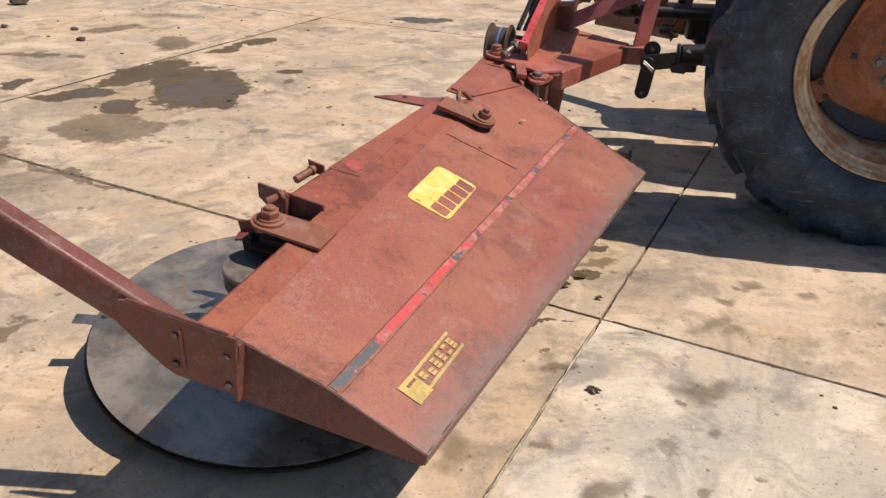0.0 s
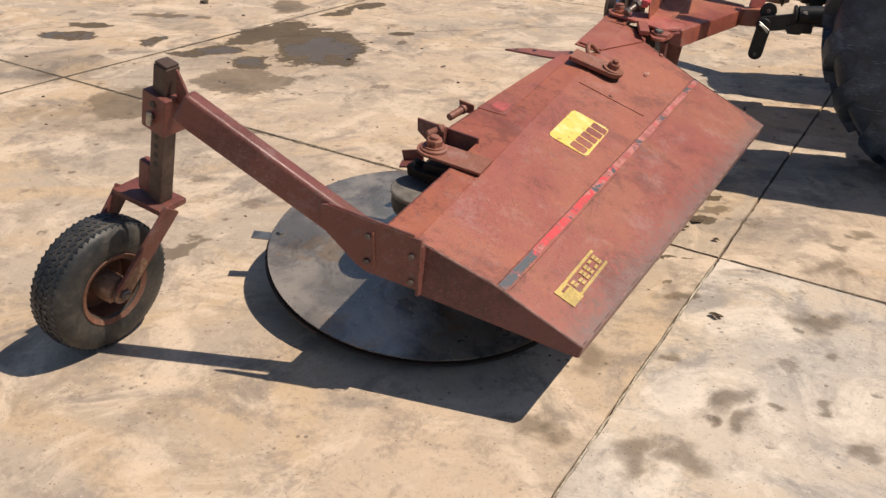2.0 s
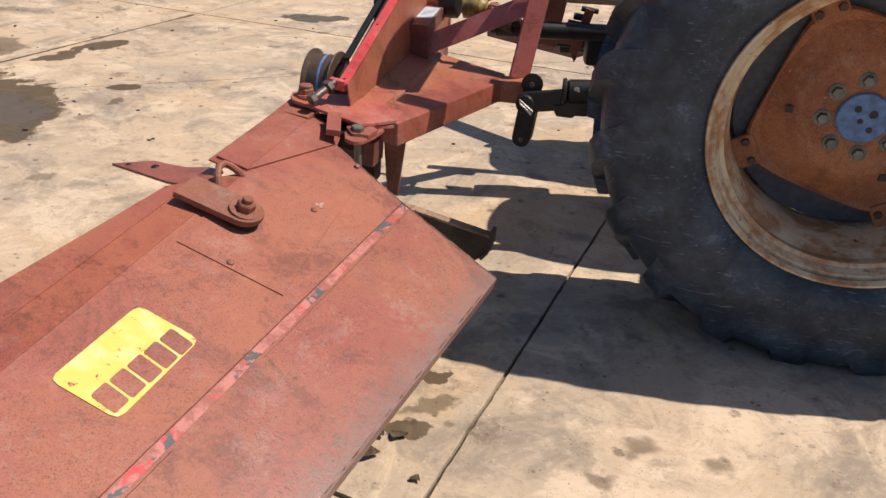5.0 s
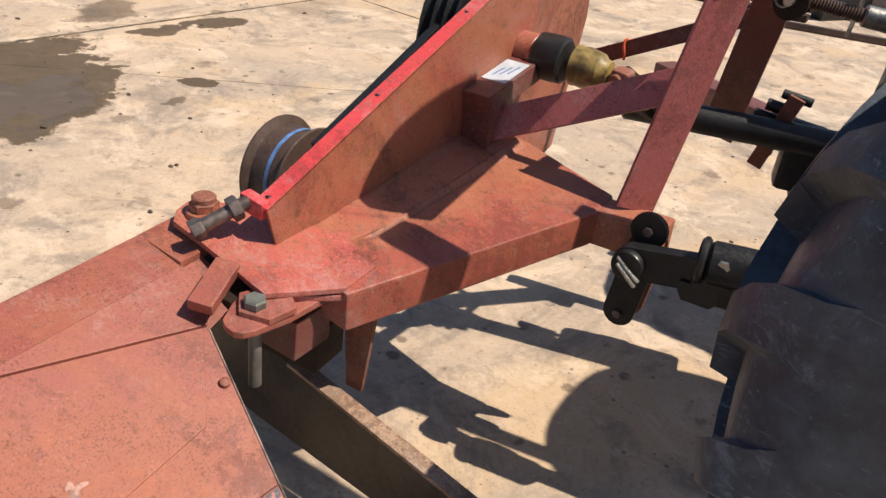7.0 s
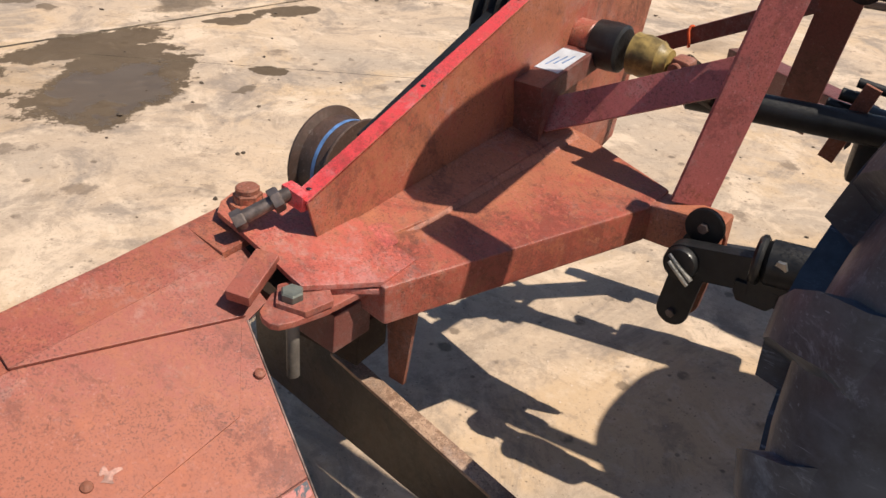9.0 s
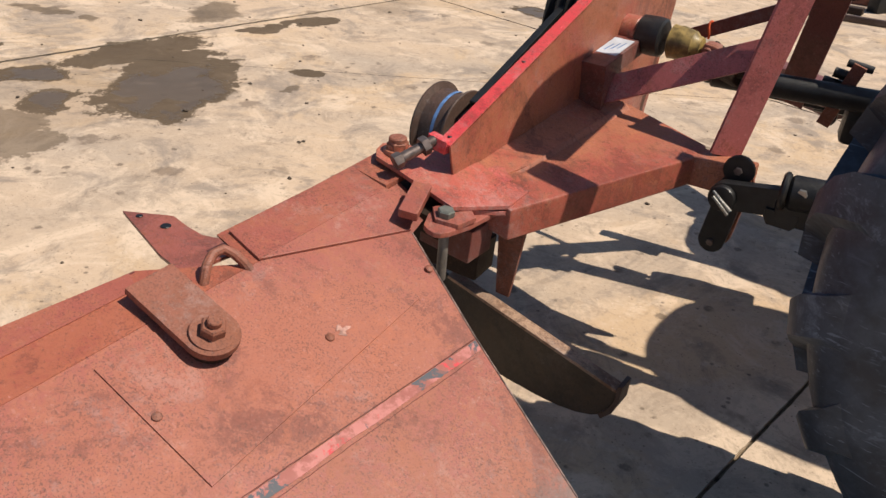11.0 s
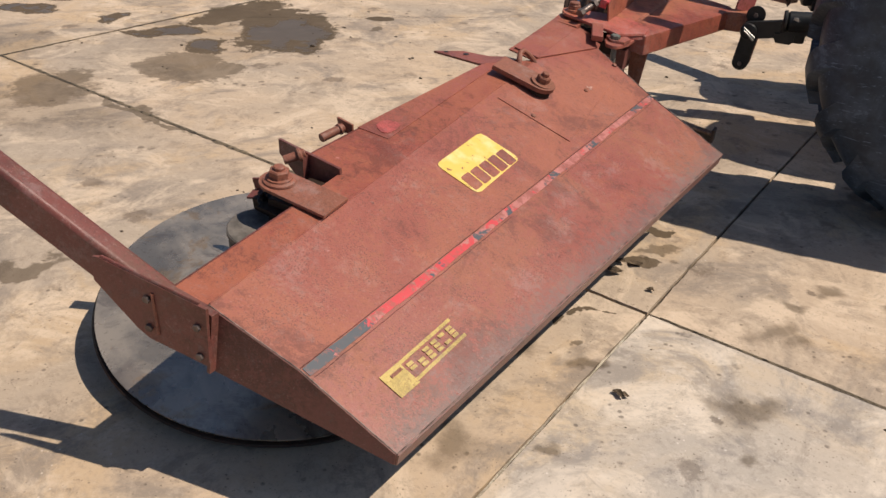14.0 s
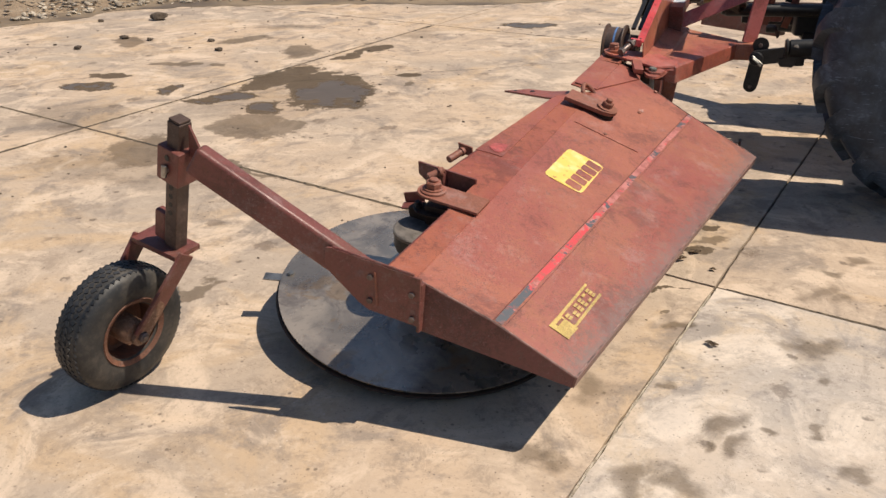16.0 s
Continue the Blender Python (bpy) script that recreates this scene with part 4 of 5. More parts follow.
for p in red:
    p.z = 0.664 - 0.171 * (p.dot(E_U) + 0.675) + 0.031 * (p.dot(E_V) - 3.8) / 0.8 + 0.0065
part("paint_patch", prism(red, (0, 0, 0.0008), 0), PATCH, hitch, "bright red scraped paint patch", smooth=False)

# deck
deck = [tw(-0.675, 3.80, 0.664), tw(-0.50, 3.80, 0.634), tw(-0.285, 4.415, 0.645), tw(-0.285, 4.52, 0.652), tw(-0.56, 4.60, 0.680), tw(-0.675, 4.60, 0.695)]
part("deck", prism(deck, (0, 0, -0.085), 0.008), DECK, hitch, "rust-orange box-section deck")
part("deck_ridge", prism([tw(-0.672, 3.84, 0.668), tw(-0.600, 3.90, 0.656), tw(-0.575, 4.02, 0.664), tw(-0.575, 4.565, 0.700), tw(-0.672, 4.565, 0.725)], (0, 0, -0.022), 0.005), DECK, hitch)
part("deck_ridge", prism([tw(-0.600, 3.90, 0.650), tw(-0.570, 3.95, 0.643), tw(-0.548, 4.02, 0.647), tw(-0.548, 4.565, 0.678), tw(-0.576, 4.565, 0.700), tw(-0.576, 4.02, 0.664)], (0, 0, -0.02), 0.004), DECK, hitch)
part("cross_beam", box((0.20, 0.088, 0.088), along(tw(-0.33, 4.470, 0.601), tw(-0.13, 4.475, 0.604), (0, 0, 1)), 0.006), DECK, hitch)
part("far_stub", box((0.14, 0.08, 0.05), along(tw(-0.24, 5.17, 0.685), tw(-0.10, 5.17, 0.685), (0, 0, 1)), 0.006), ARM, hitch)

# far beam is given the darker red so that it looks shaded
part("far_beam", box((0.63, 0.10, 0.115), along(tw(-0.66, 5.94, 0.545), tw(-0.11, 5.62, 0.545), (0, 0, 1)), 0.008), ARM, hitch, "far side beam, dark red with shade in its colour")
part("far_pin_blade", prism([tw(-0.160, 5.56, 0.66), tw(-0.118, 5.56, 0.66), tw(-0.118, 5.53, 0.50), tw(-0.130, 5.53, 0.482), tw(-0.150, 5.53, 0.53)], E_V * 0.012, 0.001), RUSTB, hitch)
part("far_pin_boss", merge(rod(tw(-0.21, 5.56, 0.545), tw(-0.14, 5.56, 0.545), 0.030, 16), rod(tw(-0.13, 5.54, 0.585), tw(0.02, 5.52, 0.580), 0.052, 20)), BLACK, hitch, "black greasy far link end")
cord_c = tw(-0.509, 5.03, 0.852)
part("twine", sweep([cord_c + E_V * 0.011 * math.cos(a) + Vector((0, 0, 0.028 * math.sin(a))) + E_U * 0.004 * math.sin(2 * a) for a in np.linspace(0, 6.2, 22)], 0.004, 8), ORANGE, hitch, "knotted orange twine")

# belt guard web with its red flange
web = [(3.775, 0.755), (3.800, 0.660), (4.60, 0.680), (4.93, 0.500), (5.0, 0.52), (5.10, 0.90), (5.09, 1.05), (5.02, 1.17), (4.90, 1.22), (4.78, 1.165), (4.50, 1.028)]
part("guard_web", prism([tw(-0.675, v, z) for v, z in web], E_U * 0.006, 0.001), DECK, hitch, "upright rust-red guard plate")
fl = [(3.775, 0.755), (4.50, 1.028), (4.78, 1.165)]
for (v0, z0), (v1, z1) in zip(fl, fl[1:]):
    part("guard_flange", prism([tw(-0.669, v0, z0), tw(-0.669, v1, z1), tw(-0.706, v1, z1 + 0.003), tw(-0.706, v0, z0 + 0.003)], (0, 0, -0.006), 0.0012), RED, hitch, "bright red top flange")
# black discs on the flange for the dark of its holes
for v in (3.80, 4.117, 4.44):
    z = 0.755 + (v - 3.775) * 0.3766
    part("flange_hole", rod(tw(-0.69, v, z), tw(-0.69, v, z + 0.0025), 0.006, 10), BLACK, hitch)

# pulleys and belts behind the web
def pulley(c, r, w):
    prof = [(r * 0.93, 0), (r, 0.002), (r, 0.007), (r * 0.86, 0.016), (r * 0.84, 0.090), (r * 0.97, 0.100), (r * 0.985, 0.104), (r * 0.97, 0.108), (r * 0.6, 0.112), (r * 0.55, w), (r * 0.3, w)]
    p = part("pulley", lathe(prof, c, E_U, 56), RUSTB, hitch, "brown steel belt pulley")
    part("belt_mark", lathe([(r * 0.862, 0.056), (r * 0.860, 0.066)], c, E_U, 56, False), BLUE, p, "blue painted band")
    return p


pulley(tw(-0.935, 4.080, 0.658), 0.122, 0.178)
part("big_pulley", lathe([(0.26, 0.0), (0.315, 0.0), (0.318, 0.006), (0.300, 0.02), (0.318, 0.034), (0.300, 0.05), (0.318, 0.064), (0.300, 0.08), (0.318, 0.094), (0.315, 0.10), (0.06, 0.10)], tw(-0.83, 4.76, 0.87), E_U, 64), BLACK, hitch, "large black belt pulley")
for off in (0.02, 0.055):
    part("belt", bar(tw(-0.80 + off, 4.03, 0.768), tw(-0.80 + off, 4.52, 0.975), 0.022, 0.014, (0, 0, 1), 0.002), BLACK, hitch, "black rubber drive belt")
    part("belt", bar(tw(-0.80 + off, 4.12, 0.555), tw(-0.80 + off, 4.70, 0.565), 0.022, 0.014, (0, 0, 1), 0.002), BLACK, hitch)

# bearing bracket and boot
part("bearing_bracket", merge(box((0.28, 0.078, 0.055), along(tw(-0.632, 4.425, 0.805), tw(-0.632, 4.70, 0.848), (0, 0, 1)), 0.004), prism([tw(-0.668, 4.427, 0.81), tw(-0.594, 4.427, 0.81), tw(-0.594, 4.435, 0.695), tw(-0.668, 4.435, 0.70)], E_V * 0.008, 0.001)), ARM, hitch, "dark red channel bracket")
part("bracket_side", prism([tw(-0.594, 4.427, 0.80), tw(-0.594, 4.50, 0.80), tw(-0.594, 4.44, 0.69)], -E_U * 0.006, 0.001), ARM, hitch)
lp = [tw(-0.667, 4.50, 0.8449), tw(-0.602, 4.50, 0.8449), tw(-0.602, 4.625, 0.8644), tw(-0.667, 4.625, 0.8644)]
tag = part("tag", prism(lp, (0, 0, 0.0012), 0), WHITE, hitch, "white paper tag with handwritten strokes", smooth=False)
for k in range(3):
    c0 = tw(-0.652 + 0.015 * k, 4.525 + 0.012 * k, 0.8502 + 0.0019 * k)
    part("tag_stroke", bar(c0, c0 + E_V * 0.05 + E_U * 0.006 + Vector((0, 0, 0.0078)), 0.0035, 0.0008, (0, 0, 1), 0), BLUE, tag, smooth=False)
bc = tw(-0.669, 4.70, 0.875)
part("bearing_boss", lathe([(0.05, 0), (0.05, 0.045), (0.046, 0.05)], bc, E_U, 32), DECK, hitch)
part("rubber_boot", lathe([(0.050, 0.05), (0.058, 0.055), (0.060, 0.10), (0.058, 0.125), (0.050, 0.13), (0.03, 0.13)], bc, E_U, 32), BLACK, hitch, "black rubber boot")

# braces, struts and mast
def flat_bar(name, p0, p1, width, thick, up, mat):
    part(name, bar(p0, p1, width, thick, up, 0.002), mat, hitch)


flat_bar("brace", tw(-0.226, 4.495, 0.645), tw(-0.150, 4.600, 1.20), 0.094, 0.012, E_V * 0.72 - E_U * 0.69, PINK)
# far brace and far strut use the darker red, shade in its colour
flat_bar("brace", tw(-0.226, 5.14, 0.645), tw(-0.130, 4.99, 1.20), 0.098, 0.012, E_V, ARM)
flat_bar("strut", tw(-0.62, 4.490, 0.738), tw(-0.215, 4.585, 0.925), 0.012, 0.078, E_V * 0.42 + Vector((0, 0, 1)), PINK)
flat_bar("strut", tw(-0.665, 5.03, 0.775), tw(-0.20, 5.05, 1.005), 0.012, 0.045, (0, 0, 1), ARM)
part("mast_head", bar(tw(-0.152, 4.575, 1.205), tw(-0.135, 5.01, 1.205), 0.045, 0.025, (0, 0, 1), 0.004), PINK, hitch)
for v in (4.885, 4.965):
    part("mast_ear", capsule(tw(-0.13, v, 1.21), tw(-0.09, v, 1.085), 0.040, E_V * 0.014), SHADE_RUST, hitch)
part("mast_pin", rod(tw(-0.092, 4.86, 1.092), tw(-0.092, 5.03, 1.092), 0.012, 14), STEEL, hitch)

# lower-link plates and pins
for v in (4.415,):
    part("link_disc", lathe([(0.038, 0), (0.042, 0.002), (0.042, 0.012), (0.038, 0.014)], tw(-0.155, v, 0.652), -E_V, 32), BLACK, hitch, "round black pin plate")
    bolt(hitch, tw(-0.155, v, 0.652) - E_V * 0.014, -E_V, 0.012, 0.008)
    part("link_plate", capsule(tw(-0.160, v - 0.004, 0.600), tw(-0.182, v - 0.004, 0.425), 0.037, E_V * 0.012), BLACK, hitch, "black drop link plate")
    part("link_plate", capsule(tw(-0.160, v + 0.055, 0.600), tw(-0.182, v + 0.055, 0.425), 0.037, E_V * 0.012), RUST, hitch)
    bolt(hitch, tw(-0.182, v - 0.004, 0.420), -E_V, 0.011, 0.009)
    part("link_pin", rod(tw(-0.165, v - 0.085, 0.590), tw(-0.165, v + 0.07, 0.590), 0.014, 14), STEEL, hitch, "steel hitch pin")
    part("lynch_pin", sweep([tw(-0.183, v - 0.096, 0.596), tw(-0.160, v - 0.100, 0.580), tw(-0.136, v - 0.094, 0.556)], 0.0045), STEEL, hitch)
    part("lynch_pin", sweep([tw(-0.187, v - 0.085, 0.607), tw(-0.165, v - 0.092, 0.592), tw(-0.132, v - 0.088, 0.566)], 0.0055), STEEL, hitch, "bright lynch pin")

# skid and its bracket
def sk(u, z=0.0, off=0.0):
    """Along the skid: z below its top edge, off across it."""
    return tw(u, 3.852 - 0.075 * (u + 0.62) + off, 0.331 - 0.153 * (u + 0.62) - z)


# part of the plate's darkness is shade put into its colour
part("skid_plate", prism([sk(-0.98), sk(-0.150), sk(-0.153, 0.030), sk(-0.165, 0.062), sk(-0.185, 0.092), sk(-0.215, 0.118), sk(-0.255, 0.140), sk(-0.31, 0.160), sk(-0.38, 0.176), sk(-0.47, 0.190), sk(-0.98, 0.25)], E_V * 0.008, 0.001), SKID, hitch, "oily skid plate, darkened for the shade under the mower")
part("skid_flange", prism([sk(-0.70, -0.003, -0.004), sk(-0.155, -0.003, -0.004), sk(-0.155, -0.003, 0.034), sk(-0.70, -0.003, 0.034)], (0, 0, -0.010), 0.002), FLANGE, hitch, "speckled rusty top flange of the skid")
part("skid_tip", prism([sk(-0.158, -0.024, -0.012), sk(-0.146, -0.024, -0.012), sk(-0.148, 0.03, -0.012), sk(-0.160, 0.065, -0.012), sk(-0.185, 0.100, -0.012), sk(-0.194, 0.092, -0.012), sk(-0.172, 0.06, -0.012), sk(-0.160, 0.03, -0.012)], E_V * 0.055, 0.002), RUSTB, hitch)
part("hanger", prism([tw(-0.588, 3.90, 0.57), tw(-0.500, 3.90, 0.57), tw(-0.532, 3.90, 0.325), tw(-0.572, 3.90, 0.325)], E_V * 0.010, 0.001), RUST, hitch, "tan rusted hanger plate")
# darker red here puts the shade under the deck into the colour
part("hanger_box", box((0.15, 0.10, 0.09), along(tw(-0.71, 3.78, 0.545), tw(-0.56, 3.78, 0.535), (0, 0, 1)), 0.004), ARM, hitch)
part("hanger_box", box((0.22, 0.10, 0.10), along(tw(-0.82, 3.86, 0.44), tw(-0.60, 3.88, 0.43), (0, 0, 1)), 0.004), SHADE_RUST, hitch)

# ---- tractor ----
tractor = thing("tractor", tw(0.947, 4.2, 0.0), "tractor rear with large dusty tyre, rusty rim and black lower links", "tractor")
WC, R = tw(0.947, 3.762, 0.0), 0.775
hub0 = Vector((WC.x, WC.y, R))


def rear_tyre(c, axis, name="rear_tyre", label="large dusty black tractor tyre with deep lugs"):
    """The tyre from its outer face at c inwards along the axis."""
    q = axis.to_track_quat("Z", "Y").to_matrix().to_4x4()
    prof = [(0.455, 0.030), (0.470, 0.012), (0.51, -0.006), (0.58, -0.022), (0.67, -0.022), (0.735, -0.006), (0.766, 0.022), (0.780, 0.06), (0.790, 0.13), (0.792, 0.21), (0.792, 0.29), (0.792, 0.36), (0.776, 0.398), (0.735, 0.426), (0.67, 0.442), (0.58, 0.442), (0.51, 0.424), (0.455, 0.39)]
    shell = lathe(prof, c, axis, 96, False)
    for v in shell.verts:
        v.co.z = max(v.co.z, 0.002)
    body = part(name, shell, TYRE, tractor, label)
    for side in (0, 1):
        b = bmesh.new()
        rings = []
        stations = [(0.235, -0.04, 0.775, 0.842), (0.15, 0.05, 0.77, 0.838), (0.06, 0.135, 0.750, 0.818), (0.016, 0.175, 0.725, 0.793), (-0.014, 0.205, 0.680, 0.740), (-0.012, 0.238, 0.600, 0.640)]
        for i, (y, t, r0, r1) in enumerate(stations):
            if side == 1:
                r1 += (0.0, 0.004, 0.020, 0.030, 0.020, 0.0)[i]
            y = y if side == 0 else 0.42 - y
            wide = (0.036, 0.037, 0.042, 0.050, 0.054, 0.038)[i]
            ring = []
            for r, wd in ((r0, 1.45), (r1, 0.86)):
                for sg in (-1, 1):
                    a = t + sg * wide * wd / 0.75
                    ring.append(b.verts.new(Vector((r * math.cos(a), r * math.sin(a), y))))
            rings.append(ring)
        for A, B in zip(rings, rings[1:]):
            for i0, i1 in ((0, 1), (1, 3), (3, 2), (2, 0)):
                b.faces.new((A[i0], A[i1], B[i1], B[i0]))
        for A in (rings[0], rings[-1]):
            b.faces.new((A[0], A[1], A[3], A[2]))
        soften(b, 0.007, 2)
        bmesh.ops.recalc_face_normals(b, faces=b.faces)
        me = bpy.data.meshes.new("tyre_lug")
        b.to_mesh(me)
        b.free()
        me.materials.append(TYRE)
        me.polygons.foreach_set("use_smooth", [True] * len(me.polygons))
        me.set_sharp_from_angle(angle=radians(35))
        for k in range(19):
            o = new("tyre_lug", me)
            o.parent = body
            o.matrix_local = Matrix.Translation(c - BASE[body.name]) @ q @ Matrix.Rotation(2 * math.pi * (k + 0.95 * side) / 19, 4, "Z")
    return body


tyre = rear_tyre(hub0, E_V)
part("rim", lathe([(0.448, 0.018), (0.458, 0.004), (0.465, 0.004), (0.468, 0.014), (0.455, 0.030), (0.437, 0.034), (0.425, 0.060), (0.412, 0.066), (0.414, 0.098), (0.418, 0.112), (0.404, 0.128), (0.398, 0.165), (0.392, 0.180), (0.390, 0.36), (0.405, 0.38), (0.43, 0.39), (0.46, 0.40)], hub0, E_V, 96, False), RIM, tyre, "cream and rust wheel rim")
Q = E_V.to_track_quat("Z", "Y").to_matrix()
dish = lathe([(0.345, 0.300), (0.335, 0.288), (0.30, 0.300), (0.25, 0.285), (0.205, 0.262), (0.185, 0.258), (0.06, 0.258)], hub0, E_V, 64, False)
LEFT, TILT = -E_U, radians(17)
for v in dish.verts:
    d = v.co - hub0
    x, z = d.dot(LEFT), d.z
    r = math.hypot(x, z)
    if r > 0.27:
        a = math.atan2(z, x) - TILT
        square = 0.287 / (abs(math.cos(a)) ** 5 + abs(math.sin(a)) ** 5) ** 0.2
        k = (r - 0.27) / 0.075
        grow = (0.27 + (square - 0.27) * k) / r
        v.co = hub0 + LEFT * x * grow + Vector((0, 0, z * grow)) + E_V * d.dot(E_V)
part("wheel_centre", dish, RIM_RUST, tyre, "orange-rusted square-cornered wheel centre")
for k in range(4):
    a = TILT + radians(45 + 90 * k)
    c = hub0 + LEFT * 0.357 * math.cos(a) + Vector((0, 0, 0.357 * math.sin(a))) + E_V * 0.298
    m = Matrix.Translation(c) @ Q.to_4x4() @ Matrix.Rotation(math.atan2((Q.transposed() @ (c - hub0)).y, (Q.transposed() @ (c - hub0)).x), 4, "Z")
    part("rim_lug", box((0.085, 0.11, 0.03), m, 0.010), RIM_RUST, tyre)
    for sg in (-1, 1):
        part("lug_bolt", hexagon((m @ Matrix.Translation((-0.012, 0.034 * sg, -0.014))).translation, -E_V, 0.014, 0.014), RUSTB, tyre)
for k in range(8):
    a = 2 * math.pi * (k + 0.35) / 8 + 0.39
    c = hub0 + Q @ Vector((0.116 * math.cos(a), 0.116 * math.sin(a), 0.258))
    part("wheel_nut", merge(hexagon(c, -E_V, 0.018, 0.022), lathe([(0.026, 0), (0.026, 0.004), (0.02, 0.006)], c, -E_V, 16)), NUT, tyre)
# black squares laid on for the dark inside the square holes
for a in (0, 120, 240):
    c = hub0 + LEFT * 0.215 * math.cos(radians(a)) + Vector((0, 0, 0.215 * math.sin(radians(a)))) + E_V * 0.262
    part("square_hole", box((0.022, 0.022, 0.010), Matrix.Translation(c) @ Q.to_4x4(), 0.0), BLACK, tyre)
part("hub_plate", lathe([(0.079, 0.258), (0.079, 0.250), (0.075, 0.246), (0.02, 0.246)], hub0, E_V, 40), BLUE, tyre, "faded blue hub plate")
# black discs on the hub plate for the dark of its holes
for a, r, d in ((0.9, 0.035, 0.011), (2.6, 0.030, 0.013), (4.1, 0.042, 0.010), (5.4, 0.012, 0.009)):
    c = hub0 + Q @ Vector((r * math.cos(a), r * math.sin(a), 0.2455))
    part("hub_hole", rod(c, c - E_V * 0.001, d, 12), BLACK, tyre)
# dark backing disc added to fill the shaded gaps in the wheel
part("wheel_backing", lathe([(0.378, 0.325), (0.383, 0.34), (0.383, 0.43), (0.10, 0.44)], hub0, E_V, 48), NAVY, tyre, "dark blue disc added for the shade behind the wheel centre")
part("axle_housing", lathe([(0.16, 0.32), (0.15, 0.42), (0.10, 0.50), (0.10, 0.75), (0.18, 0.85), (0.18, 1.2)], hub0, E_V, 32), NAVY, tractor, "dark blue axle housing")
part("gearbox", box((0.75, 0.50, 0.62), Matrix.Translation(tw(0.93, 4.80, 0.74)) @ Matrix.Rotation(math.atan2(E_U.y, E_U.x), 4, "Z"), 0.03), NAVY, tractor, "dark tractor transmission case")
part("drawbar", bar(tw(0.15, 4.78, 0.47), tw(0.8, 4.78, 0.47), 0.09, 0.04, (0, 0, 1), 0.004), BLACK, tractor)

# unseen rail, panel and stays added above the wheel to shade the hitch
part("shadow_rail", bar(tw(-0.02, 4.235, 1.56), tw(1.25, 4.235, 1.60), 0.09, 0.05, (0, 0, 1), 0.008), NAVY, tractor, "unseen dark rail added to cast a shadow on the deck")
guard = [(4.245, 1.60), (4.259, 1.643), (4.285, 1.683), (4.322, 1.722), (4.379, 1.760), (4.459, 1.785), (4.559, 1.803), (4.70, 1.815), (4.74, 1.50), (4.28, 1.40)]
part("shadow_panel", prism([tw(-0.10, v, z) for v, z in guard], E_U * 0.02, 0.003), NAVY, tractor, "unseen rounded panel added to cast a shadow on the web")
part("shadow_stay", bar(tw(0.12, 4.565, 1.39), tw(0.75, 4.62, 1.05), 0.05, 0.05, (0, 0, 1), 0.006), NAVY, tractor)
part("shadow_rail_post", bar(tw(1.0, 4.25, 1.58), tw(0.98, 4.34, 0.80), 0.06, 0.06, E_V, 0.006), NAVY, tractor)
rear_tyre(hub0 + E_V * 1.63, E_V, "rear_tyre", "far dusty black tractor tyre")

# lower links
part("lower_link", merge(bar(tw(0.0, 4.375, 0.648), tw(0.72, 4.47, 0.60), 0.045, 0.085, (0, 0, 1), 0.008), capsule(tw(-0.165, 4.345, 0.592), tw(0.06, 4.355, 0.632), 0.038, E_V * 0.035), rod(tw(-0.015, 4.362, 0.652), tw(0.15, 4.386, 0.662), 0.046, 24, 0.25), rod(tw(-0.03, 4.36, 0.651), tw(-0.012, 4.362, 0.652), 0.051, 24)), BLACK, tractor, "black forged lower link arm")
part("ball_end", lathe([(0.018, -0.01), (0.034, -0.006), (0.037, 0.0), (0.037, 0.045), (0.034, 0.051), (0.018, 0.055)], tw(-0.165, 4.335, 0.590), E_V, 28), BLACK, tractor)
bolt(tractor, tw(0.026, 4.336, 0.668), -E_V, 0.015, 0.012, material=STEEL)
part("link_block", box((0.11, 0.055, 0.075), along(tw(-0.035, 4.366, 0.598), tw(0.075, 4.382, 0.600), (0, 0, 1)), 0.010), BLACK, tractor)
part("link_block", prism([tw(-0.052, 4.340, 0.575), tw(-0.040, 4.340, 0.556), tw(0.020, 4.345, 0.554), tw(0.034, 4.346, 0.570), tw(0.034, 4.346, 0.60), tw(-0.052, 4.340, 0.60)], E_V * 0.06, 0.003), BLACK, tractor)
# this tube is the drive shaft, named along with the links
part("lower_link", merge(rod(tw(-0.41, 4.828, 0.766), tw(0.72, 5.12, 0.762), 0.037, 24), rod(tw(-0.43, 4.822, 0.766), tw(-0.39, 4.833, 0.766), 0.028, 24)), BLACK, tractor, "black tubular drive shaft")
part("lower_link", bar(tw(-0.34, 5.165, 0.668), tw(0.72, 5.33, 0.640), 0.05, 0.055, (0, 0, 1), 0.008), BLACK, tractor, "black forged lower link arm")
part("link_casting", merge(box((0.30, 0.09, 0.13), along(tw(-0.03, 4.99, 0.675), tw(0.27, 5.06, 0.670), (0, 0, 1)), 0.02), box((0.08, 0.10, 0.05), along(tw(0.02, 5.0, 0.615), tw(0.10, 5.02, 0.612), (0, 0, 1)), 0.01)), BLACK, tractor, "black cast link head")
part("stabiliser_bracket", bar(tw(-0.075, 4.965, 0.655), tw(-0.020, 4.965, 0.855), 0.040, 0.012, E_V, 0.002), RUST, tractor, "rusty bolted stabiliser plate")
for u, z, r in ((-0.08, 0.765, 0.018), (-0.105, 0.735, 0.016), (-0.075, 0.725, 0.02), (-0.05, 0.80, 0.014)):
    part("stabiliser_bolt", rod(tw(u - 0.01, 4.975, z + 0.055), tw(u + 0.065, 4.985, z + 0.045), r * 0.85, 14), BLACK, tractor)
tl = lambda u: tw(u, 4.955 + 0.22 * u, 1.082 - 0.10 * u)
ridges = []
for k in range(22):
    ridges += [(0.0145, 0.007 * k), (0.018, 0.007 * k + 0.0035)]
